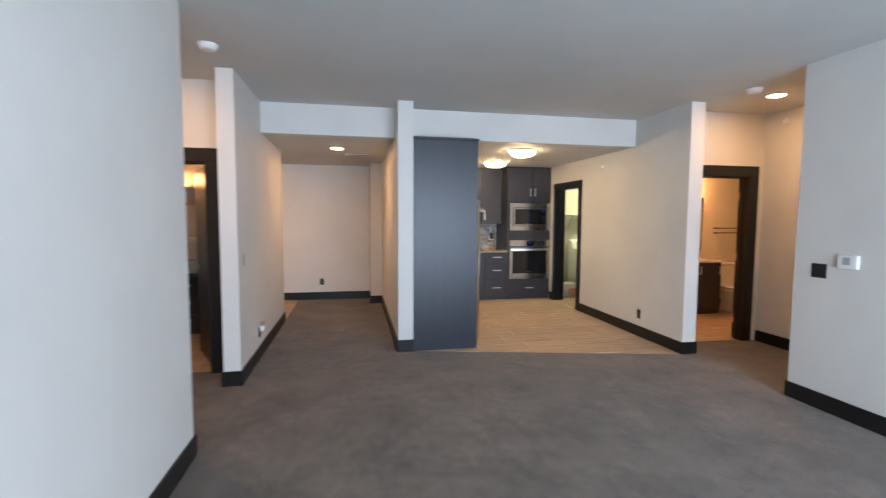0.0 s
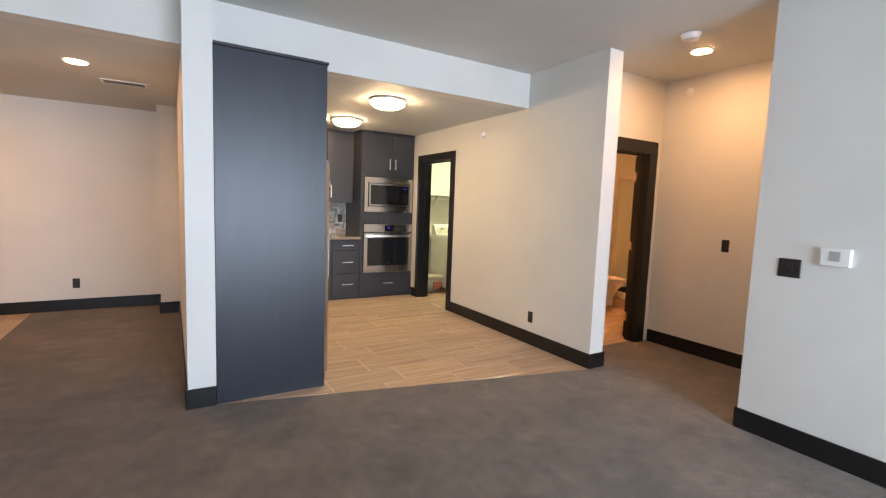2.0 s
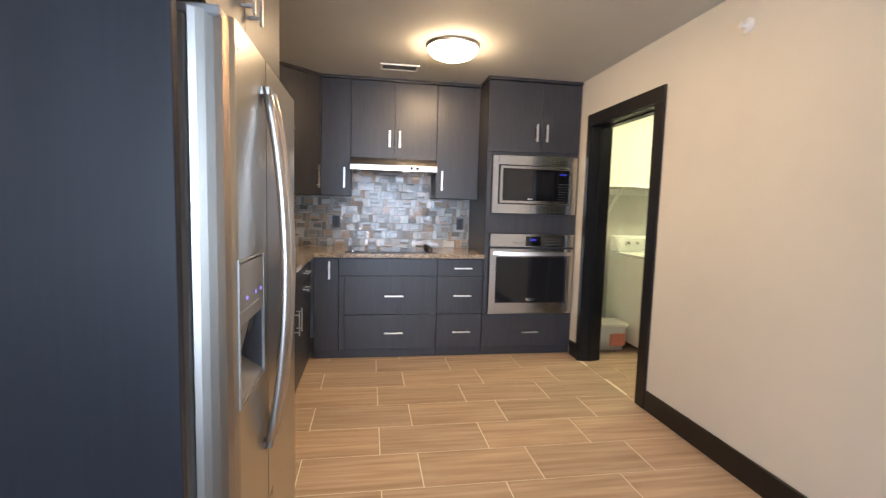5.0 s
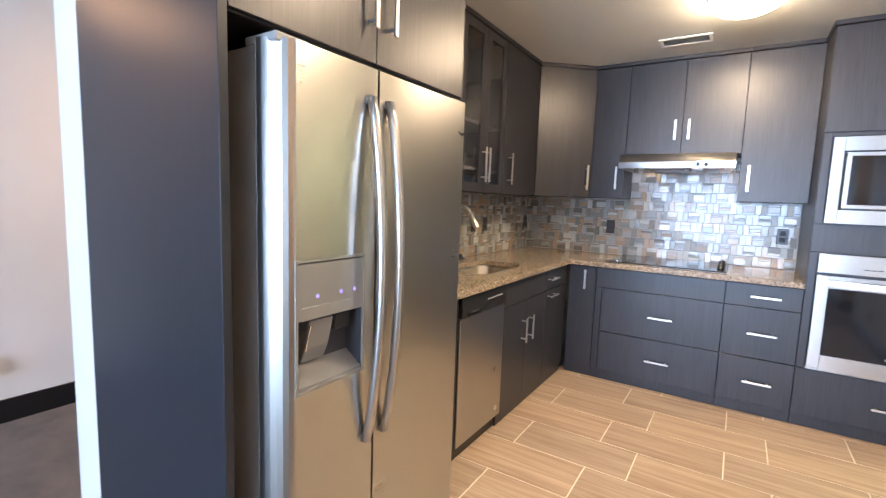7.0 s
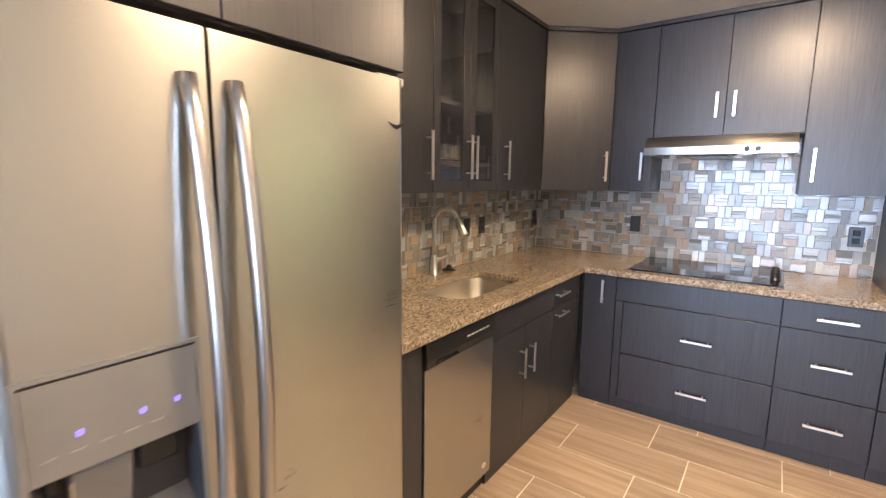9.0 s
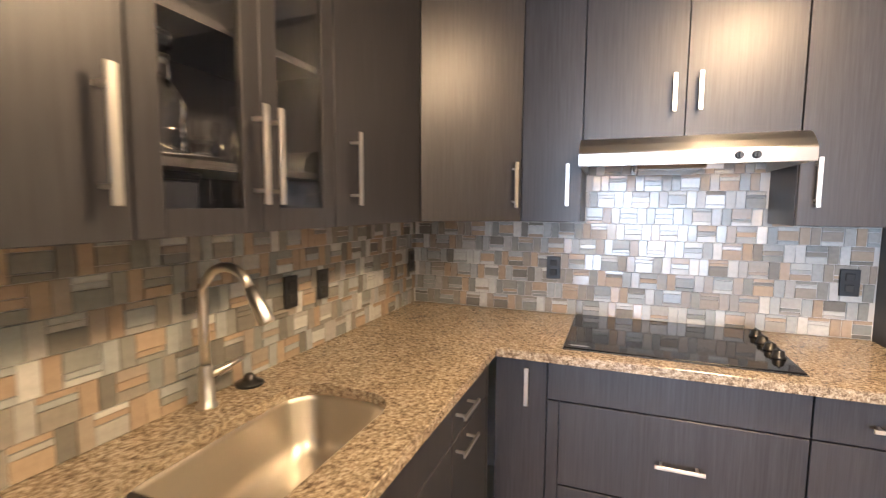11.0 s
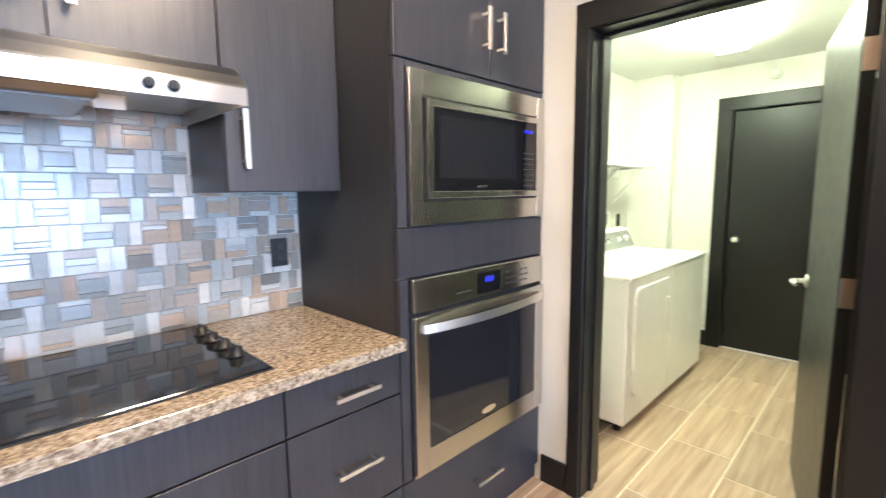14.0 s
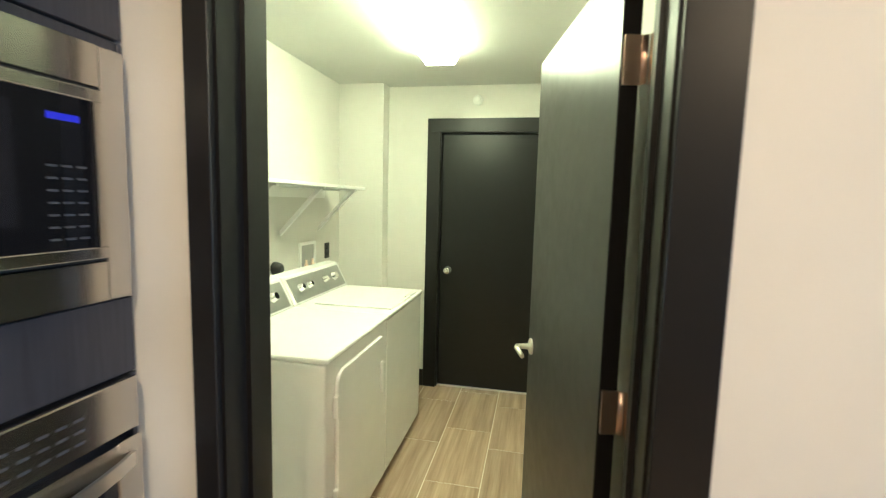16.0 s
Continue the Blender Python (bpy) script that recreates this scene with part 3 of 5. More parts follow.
upper("wall_cabinet", pose(1.779, UY, 0), 0.259, UB, 0.34, [("door", 0, 0.259, UB, UT, (0.205, 1.56, 0.18, True))], "narrow dark laminate wall cabinet beside the hood")
upper("wall_cabinet", pose(2.040, UY, 0), 0.768, 1.735, 0.34, [("door", 0, 0.384, 1.735, UT, (0.340, 1.915, 0.145, True)), ("door", 0.384, 0.768, 1.735, UT, (0.430, 1.915, 0.145, True))],
      "short dark laminate wall cabinet over the hood")
upper("wall_cabinet", pose(2.810, UY, 0), 0.400, UB, 0.34, [("door", 0, 0.400, UB, UT, (0.052, 1.56, 0.18, True))], "dark laminate wall cabinet with one door")
upper("wall_cabinet", pose(UX, 6.134, 0, 0, 0, 90), 0.682, UB, 0.316, [("door", 0, 0.682, UB, UT, (0.633, 1.57, 0.22, True))], "dark laminate wall cabinet beside the refrigerator")
upper("glass_cabinet", pose(UX, 6.818, 0, 0, 0, 90), 0.592, UB, 0.316, [("glass_door", 0, 0.303, UB, UT, (0.279, 1.575, 0.22, True)), ("glass_door", 0.303, 0.592, UB, UT, (0.328, 1.575, 0.22, True))],
      "dark laminate wall cabinet with two glass doors", open_front=True)
upper("wall_cabinet", pose(UX, 7.412, 0, 0, 0, 90), 0.608, UB, 0.316, [("door", 0, 0.608, UB, UT, (0.083, 1.575, 0.22, True))], "wide dark laminate wall cabinet near the corner")


def diagonal_cabinet():
    ob = thing("corner_cabinet", pose(UX, 8.022, 0), "dark laminate diagonal corner wall cabinet", "cabinet", "upper cabinets")
    dx, dy = 0.357, 0.316
    part("body", prism(bmesh.new(), [(-0.012, 0.016), (dx - 0.016, dy + 0.012), (dx, dy + 0.012), (dx, 0.656), (-0.318, 0.656), (-0.318, 0.0), (-0.012, 0.0)], UB, UT), LAM_BODY, ob)
    part("crown", prism(bmesh.new(), [(-0.012, -0.002), (0.008, -0.010), (dx + 0.008, dy - 0.010), (dx, 0.656), (-0.318, 0.656), (-0.318, -0.002)], UT + 0.002, 2.448), LAM_BODY, ob)
    length = math.hypot(dx, dy)
    door = part("door", one_box(0.002, length - 0.002, 0, 0.019, UB + 0.0015, UT - 0.0015, bevel=0.0015), LAM, ob)
    door.matrix_basis = pose(0.004, -0.010, 0, 0, 0, math.degrees(math.atan2(dy, dx)))
    pull(door, length - 0.045, 1.56, 0.20, True)


diagonal_cabinet()

# refrigerator surround
cabinet("fridge_cabinet", pose(1.84, 5.112, 0, 0, 0, 90), 1.020, 1.755, 2.42, 0.735, [("door", 0, 0.495, 1.757, 2.418, (0.455, 1.93, 0.16, True)), ("door", 0.495, 1.020, 1.757, 2.418, (0.545, 1.93, 0.16, True))],
        "dark laminate bridge cabinet over the refrigerator", plinth=False)
end_panel = thing("fridge_end_panel", pose(1.10, 5.085, 0), "tall dark blue-grey laminate panel closing the refrigerator end", "cabinet panel")
part("panel", one_box(0.002, 0.742, 0, 0.025, 0.0, 2.388, bevel=0.002), PANEL, end_panel)
part("cap", one_box(0.002, 0.752, -0.010, 0.026, 2.389, 2.408, bevel=0.002), LAM_BODY, end_panel)
side_panel = thing("fridge_side_panel", pose(1.10, 6.116, 0), "dark laminate panel between refrigerator and dishwasher", "cabinet panel")
part("panel", one_box(0.002, 0.62, 0, 0.016, 0, 1.752), LAM_BODY, side_panel)


# ---- refrigerator ----
def bar_handle(x, z0, z1, bow):
    bm = bmesh.new()
    n = 18
    prev = None
    for i in range(n + 1):
        u = i / n
        z = z0 + (z1 - z0) * u
        y = -0.012 - bow * math.sin(math.pi * u) ** 0.75
        w, t = 0.014, 0.012
        ring = [bm.verts.new((x + a * w, y + b * t, z)) for a, b in ((-1, 0.8), (-0.6, -0.8), (0.6, -0.8), (1, 0.8), (0.5, 1.4), (-0.5, 1.4))]
        if prev:
            for k in range(6):
                bm.faces.new((prev[k], prev[(k + 1) % 6], ring[(k + 1) % 6], ring[k])).smooth = True
        else:
            bm.faces.new(ring[::-1])
        prev = ring
    bm.faces.new(prev)
    for z in (z0, z1):
        box(bm, x - 0.012, x + 0.012, -0.020, 0.002, z - 0.02 * (z > 1), z + 0.02 * (z < 1))
    bmesh.ops.recalc_face_normals(bm, faces=bm.faces)
    return bm


EDGE = [(0.0, 0.080), (0.004, 0.066), (0.010, 0.050), (0.0175, 0.034), (0.026, 0.020), (0.036, 0.009), (0.046, 0.002), (0.052, 0.0)]


def door_strip(bm, x0, x1, z0, z1, curved):
    """An upright stretch of a refrigerator door 0.08 m deep; curved: -1 rounds its left edge, 1 its right edge, 0 neither."""
    if curved < 0:
        pts = [(x0 + a, b) for a, b in EDGE] + [(x1, 0.0), (x1, 0.080)] * (x1 - x0 > 0.053) + [(x1, 0.080)] * (x1 - x0 <= 0.053)
    elif curved > 0:
        pts = [(x0, 0.080)] + [(x0, 0.0)] * (x1 - x0 > 0.053) + [(x1 - a, b) for a, b in EDGE[::-1]]
    else:
        pts = [(x0, 0.0), (x1, 0.0), (x1, 0.080), (x0, 0.080)]
    return prism(bm, pts, z0, z1)


def refrigerator():
    ob = thing("refrigerator", pose(1.912, 5.187, 0, 0, 0, 90), "stainless steel side-by-side refrigerator with a water dispenser", "refrigerator")
    W, Z0, Z1, D, S = 0.897, 0.06, 1.714, 0.080, 0.350
    part("body", one_box(0.006, W - 0.006, D + 0.008, 0.76, 0.012, Z1 - 0.012, bevel=0.004), GREY_PL, ob, "dark grey cabinet body")
    part("grille", one_box(0.02, W - 0.02, 0.03, 0.07, 0.012, Z0 - 0.006, bevel=0.002), BLACK, ob)
    part("hinge_cover", one_box(0.01, 0.11, 0.02, 0.14, Z1 - 0.011, Z1 + 0.012, bevel=0.004), GREY_PL, ob)
    part("hinge_cover", one_box(W - 0.11, W - 0.01, 0.02, 0.14, Z1 - 0.011, Z1 + 0.012, bevel=0.004), GREY_PL, ob)
    # freezer door with the dispenser cut into it
    dx0, dx1, dz0, dz1 = 0.052, 0.298, 0.827, 1.176
    bm = bmesh.new()
    for z0, z1 in ((Z0, dz0), (dz0, dz1), (dz1, Z1)):
        door_strip(bm, 0, dx0, z0, z1, -1)
        door_strip(bm, dx1, S - 0.004, z0, z1, 0)
    door_strip(bm, dx0, dx1, Z0, dz0, 0)
    door_strip(bm, dx0, dx1, dz1, Z1, 0)
    box(bm, dx0, dx1, D - 0.004, D, dz0, dz1)
    bmesh.ops.remove_doubles(bm, verts=bm.verts, dist=0.0001)
    fd = part("freezer_door", bm, STEEL_V, ob, "brushed stainless freezer door")
    part("handle", bar_handle(S - 0.040, 0.592, 1.632, 0.052), STEEL, fd, "long bowed steel handle")
    rim = bmesh.new()
    for a in ((dx0 - 0.004, dx0 + 0.004, dz0 - 0.004, dz1 + 0.004), (dx1 - 0.004, dx1 + 0.004, dz0 - 0.004, dz1 + 0.004), (dx0 + 0.004, dx1 - 0.004, dz0 - 0.004, dz0 + 0.005), (dx0 + 0.004, dx1 - 0.004, dz1 - 0.003, dz1 + 0.004)):
        box(rim, a[0], a[1], -0.003, 0.010, a[2], a[3])
    part("dispenser_rim", rim, SILVER_PL, fd)
    part("dispenser_panel", prism(bmesh.new(), [(-0.001, 1.020), (-0.001, 1.168), (0.03, 1.168), (0.03, 1.010)], dx0 + 0.005, dx1 - 0.005, "x"), SILVER_PL, fd, "silver control panel with tiny lights")
    for x in (0.120, 0.205, 0.258):
        part("indicator_light", one_box(x - 0.004, x + 0.004, -0.003, 0.0, 1.076, 1.084), VIOLET_LED, fd, "small violet indicator light")
    for i in range(5):
        part("button_mark", one_box(0.070 + 0.036 * i, 0.090 + 0.036 * i, -0.0025, 0.0, 1.052, 1.055), GREY_PL, fd)
    rec = bmesh.new()
    box(rec, dx0 + 0.003, dx1 - 0.003, 0.060, 0.066, dz0 + 0.004, 1.02)
    box(rec, dx0 + 0.003, dx0 + 0.008, 0.004, 0.060, dz0 + 0.004, 1.02)
    box(rec, dx1 - 0.008, dx1 - 0.003, 0.004, 0.060, dz0 + 0.004, 1.02)
    part("dispenser_well", rec, KEY_PL, fd, "dark grey dispenser well")
    part("drip_tray", prism(bmesh.new(), [(0.0, dz0 + 0.005), (0.060, dz0 + 0.005), (0.060, dz0 + 0.055), (0.0, dz0 + 0.014)], dx0 + 0.009, dx1 - 0.009, "x"), PADDLE_PL, fd, "sloped grey drip tray")
    part("paddle", prism(bmesh.new(), [(0.010, 1.012), (0.052, 1.012), (0.058, 0.900), (0.050, 0.885), (0.030, 0.930)], 0.105, 0.190, "x", 0.003), PADDLE_PL, fd, "grey plastic dispenser lever")
    part("lever_edge", prism(bmesh.new(), [(0.008, 1.000), (0.012, 1.000), (0.031, 0.925), (0.028, 0.925)], 0.104, 0.108, "x"), CHROME, fd)
    part("chute", prism(bmesh.new(), [(0.014, 1.012), (0.046, 1.012), (0.040, 0.965), (0.020, 0.965)], 0.200, 0.262, "x", 0.003), BLACK, fd)
    part("spout", one_box(0.075, 0.095, 0.018, 0.048, 0.985, 1.012, bevel=0.003), BLACK, fd)
    bm = bmesh.new()
    door_strip(bm, S + 0.004, W, Z0, Z1, 1)
    rd = part("fridge_door", bm, STEEL_V, ob, "brushed stainless refrigerator door")
    part("handle", bar_handle(S + 0.042, 0.592, 1.632, 0.052), STEEL, rd, "long bowed steel handle")
    part("badge", prism(bmesh.new(), [(W - 0.100, 1.606), (W - 0.085, 1.594), (W - 0.068, 1.588), (W - 0.050, 1.596), (W - 0.040, 1.612), (W - 0.056, 1.603), (W - 0.070, 1.599), (W - 0.086, 1.602)], -0.003, 0.001, "y"), CHROME, rd, "small bright maker's emblem")


refrigerator()


# ---- dishwasher ----
def dishwasher():
    ob = thing("dishwasher", pose(1.742, 6.358, 0, 0, 0, 90), "stainless dishwasher with a black control strip", "dishwasher")
    w = 0.502
    part("body", one_box(0.004, w - 0.004, 0.03, 0.60, 0.09, 0.872), DARK, ob)
    door = part("door", one_box(0.002, w - 0.002, 0, 0.028, 0.095, 0.762, bevel=0.003), STEEL_V, ob, "brushed stainless door")
    part("badge", lathe(bmesh.new(), [(0.016, 0), (0.016, 0.002), (0.013, 0.003)], (w - 0.06, 0.001, 0.15), 20, Matrix.Rotation(radians(90), 4, "X")), CHROME, door)
    p = part("control_panel", prism(bmesh.new(), [(-0.006, 0.766), (-0.010, 0.80), (-0.004, 0.870), (0.028, 0.870), (0.028, 0.766)], 0.002, w - 0.002, "x", 0.002), BLACK, ob, "glossy black control strip")
    part("pocket_handle", one_box(0.06, 0.20, -0.013, 0.0, 0.772, 0.790, bevel=0.004), BLACK_GLASS, p)
    for i in range(6):
        part("button", one_box(0.27 + 0.03 * i, 0.29 + 0.03 * i, -0.0115, 0.0, 0.822, 0.829, bevel=0.001), GREY_PL, p)
    part("toe_kick", one_box(0.004, w - 0.004, 0.045, 0.06, 0.0, 0.092), BLACK, ob)


dishwasher()


# ---- worktop with sink cut-out ----
from mathutils.geometry import tessellate_polygon


def rounded_rect(x0, x1, y0, y1, r, n=7):
    pts = []
    for cx, cy, a0 in ((x1 - r, y1 - r, 0), (x0 + r, y1 - r, 90), (x0 + r, y0 + r, 180), (x1 - r, y0 + r, 270)):
        pts += [(cx + r * math.cos(radians(a0 + 90 * k / n)), cy + r * math.sin(radians(a0 + 90 * k / n))) for k in range(n + 1)]
    return pts


SINK = (1.275, 1.620, 6.800, 7.425)


def worktop():
    outer = [(1.102, 6.135), (1.756, 6.135), (1.756, 7.988), (3.210, 7.988), (3.210, 8.678), (1.102, 8.678)]
    hole = rounded_rect(*SINK, 0.11)[::-1]
    allp = outer + hole
    bm = bmesh.new()
    lo = [bm.verts.new((x, y, 0.880)) for x, y in allp]
    hi = [bm.verts.new((x, y, 0.914)) for x, y in allp]
    for tri in tessellate_polygon([[Vector((*p, 0)) for p in outer], [Vector((*p, 0)) for p in hole]]):
        bm.faces.new([hi[i] for i in tri])
        bm.faces.new([lo[i] for i in tri][::-1])
    for first, count in ((0, len(outer)), (len(outer), len(hole))):
        for i in range(count):
            a, b = first + i, first + (i + 1) % count
            bm.faces.new((lo[a], lo[b], hi[b], hi[a]))
    bmesh.ops.recalc_face_normals(bm, faces=bm.faces)
    ob = thing("worktop", pose(0, 0, 0), "L-shaped speckled brown granite worktop with an undermount cut-out", "worktop")
    part("slab", bm, GRANITE, ob)
    part("front_edge", one_box(1.7565, 1.762, 6.137, 7.981, 0.878, 0.9135, bevel=0.002), GRANITE, ob, "polished granite front edge")
    part("front_edge", one_box(1.7625, 3.209, 7.982, 7.9875, 0.878, 0.9135, bevel=0.002), GRANITE, ob, "polished granite front edge")


worktop()


def sink():
    ob = thing("sink", pose(0, 0, 0), "deep stainless undermount sink with rounded corners", "sink")
    x0, x1, y0, y1 = SINK
    bm = bmesh.new()
    levels = [(0.012, 0.879, 0.115), (-0.004, 0.879, 0.11), (-0.004, 0.86, 0.11), (0.006, 0.74, 0.10), (0.020, 0.715, 0.09), (0.045, 0.702, 0.07), (0.09, 0.699, 0.05)]
    rings = []
    for inset, z, r in levels:
        i = inset if inset != 0.012 else -0.02
        rings.append([bm.verts.new((x, y, z)) for x, y in rounded_rect(x0 + i, x1 - i, y0 + i, y1 - i, r)])
    for a, b in zip(rings, rings[1:]):
        for k in range(len(a)):
            bm.faces.new((a[k], a[(k + 1) % len(a)], b[(k + 1) % len(a)], b[k])).smooth = True
    bm.faces.new(rings[-1])
    part("bowl", bm, SINK_STEEL, ob)
    part("drain", lathe(bmesh.new(), [(0.055, 0), (0.055, 0.003), (0.042, 0.004), (0.038, -0.002 + 0.003), (0.01, 0.002)], ((x0 + x1) / 2, (y0 + y1) / 2, 0.6995), 28), CHROME, ob, "round chrome strainer")


sink()


def faucet():
    ob = thing("faucet", pose(1.160, 7.170, 0.914, 0, 0, 0), "tall brushed nickel gooseneck faucet with a pull-down head", "faucet")
    part("base", lathe(bmesh.new(), [(0.027, 0), (0.027, 0.006), (0.021, 0.012), (0.019, 0.09), (0.017, 0.11), (0.0135, 0.12)], (0, 0, 0), 24), NICKEL, ob)
    pts = [(0, 0, 0.10), (0, 0, 0.20), (0, 0, 0.290)]
    for k in range(1, 11):
        a = math.pi * k / 10 * 0.86
        pts.append((0.075 * (1 - math.cos(a)), 0.02 * (1 - math.cos(a)) / 2, 0.300 + 0.088 * math.sin(a)))
    part("neck", tube(bmesh.new(), pts, 0.0125, 16), NICKEL, ob)
    e, d = Vector(pts[-1]), (Vector(pts[-1]) - Vector(pts[-2])).normalized()
    part("spray_head", tube(bmesh.new(), [e, e + d * 0.012, e + d * 0.015, e + d * 0.10, e + d * 0.105], [0.0125, 0.0135, 0.0160, 0.0205, 0.019], 18), NICKEL, ob, "flared pull-down spray head")
    part("lever", tube(bmesh.new(), [(0, 0.016, 0.085), (0, 0.035, 0.088), (0.01, 0.06, 0.094), (0.03, 0.115, 0.112)], [0.011, 0.011, 0.008, 0.006], 12), NICKEL, ob)


faucet()
cap = thing("sink_stopper", pose(1.150, 7.335, 0.914), "round black rubber sink stopper lying on the worktop", "sink stopper")
part("disc", lathe(bmesh.new(), [(0.040, 0), (0.042, 0.004), (0.040, 0.010), (0.022, 0.014), (0.015, 0.030), (0.010, 0.036), (0.004, 0.037)], (0, 0, 0), 28), BLACK, cap)


def cooktop():
    ob = thing("cooktop", pose(2.010, 8.066, 0.914), "black glass electric cooktop with four side knobs", "cooktop")
    part("glass_top", one_box(0, 0.786, 0, 0.590, 0.0, 0.009, bevel=0.003), BLACK_GLASS, ob)
    part("edge_trim", one_box(-0.003, 0.789, -0.003, 0.593, 0.0, 0.004), BLACK, ob)
    for i in range(4):
        k = part("knob", lathe(bmesh.new(), [(0.024, 0), (0.024, 0.006), (0.020, 0.008), (0.018, 0.026), (0.014, 0.030)], (0.748, 0.160 + 0.098 * i, 0.009), 20), BLACK, ob, "black cooktop knob")
        part("grip", one_box(0.744, 0.752, 0.143 + 0.098 * i, 0.177 + 0.098 * i, 0.030, 0.044, bevel=0.002), BLACK, k)
    part("badge", prism(bmesh.new(), [(0.06 + 0.042 * math.cos(a), 0.032 + 0.010 * math.sin(a)) for a in [2 * math.pi * i / 20 for i in range(20)]], 0.009, 0.0098), CHROME, ob, "silver oval maker's badge")


cooktop()


def hood():
    ob = thing("range_hood", pose(2.043, 8.095, 0.022), "stainless under-cabinet range hood with lit lamps", "range hood")
    w = 0.742
    prof = [(0.0, 1.598), (0.0, 1.641), (0.004, 1.648), (0.030, 1.676), (0.058, 1.697), (0.080, 1.706), (0.100, 1.709), (0.580, 1.709),
            (0.580, 1.697), (0.100, 1.697), (0.062, 1.686), (0.034, 1.664), (0.010, 1.640), (0.006, 1.598)]
    part("canopy", prism(bmesh.new(), prof, 0.0, w, "x"), HOOD_STEEL, ob, "brushed stainless canopy")
    for x in (0.0, w - 0.006):
        side = [(0.001, 1.600), (0.002, 1.641), (0.030, 1.674), (0.060, 1.695), (0.100, 1.706), (0.53, 1.706), (0.53, 1.600)]
        part("side", prism(bmesh.new(), side, x - 0.0005, x + 0.0065, "x"), HOOD_STEEL, ob)
    # The warmth of the lamplight here sits in the steel's colour.
    part("underside", one_box(0.007, w - 0.007, 0.02, 0.530, 1.640, 1.646), HOOD_WARM_TINT, ob, "inner steel of the hood, tinted warm for lamplight")
    filt = part("filter_housing", prism(bmesh.new(), [(0.05, 1.640), (0.05, 1.612), (0.075, 1.588), (0.40, 1.600), (0.44, 1.640)], 0.205, 0.440, "x", 0.004), HOOD_WARM_TINT, ob, "steel box round the grease filter")
    part("filter_mesh", one_box(0.216, 0.429, 0.10, 0.38, 1.584, 1.5905, bevel=0.002), PADDLE_PL, filt, "grey mesh grease filter")
    part("clip", one_box(0.196, 0.204, 0.055, 0.13, 1.598, 1.640, bevel=0.002), BLACK, ob)
    part("rating_plate", one_box(0.462, 0.535, 0.30, 0.302, 1.602, 1.640), WHITE_PL, ob, "small white rating label")
    for x in (0.075, w - 0.075):
        part("lamp", lathe(bmesh.new(), [(0.034, 0), (0.034, 0.006), (0.026, 0.008)], (x, 0.115, 1.633), 20), HOODLAMP, ob, "glowing hood lamp")
    for x in (0.522, 0.572):
        k = part("knob", lathe(bmesh.new(), [(0.0135, 0), (0.0135, 0.010), (0.010, 0.014)], (x, 0.0, 1.622), 16, Matrix.Rotation(radians(90), 4, "X")), BLACK, ob, "small black control knob")
        part("grip", one_box(x - 0.003, x + 0.003, -0.022, -0.013, 1.612, 1.632, bevel=0.001), BLACK, k)


hood()


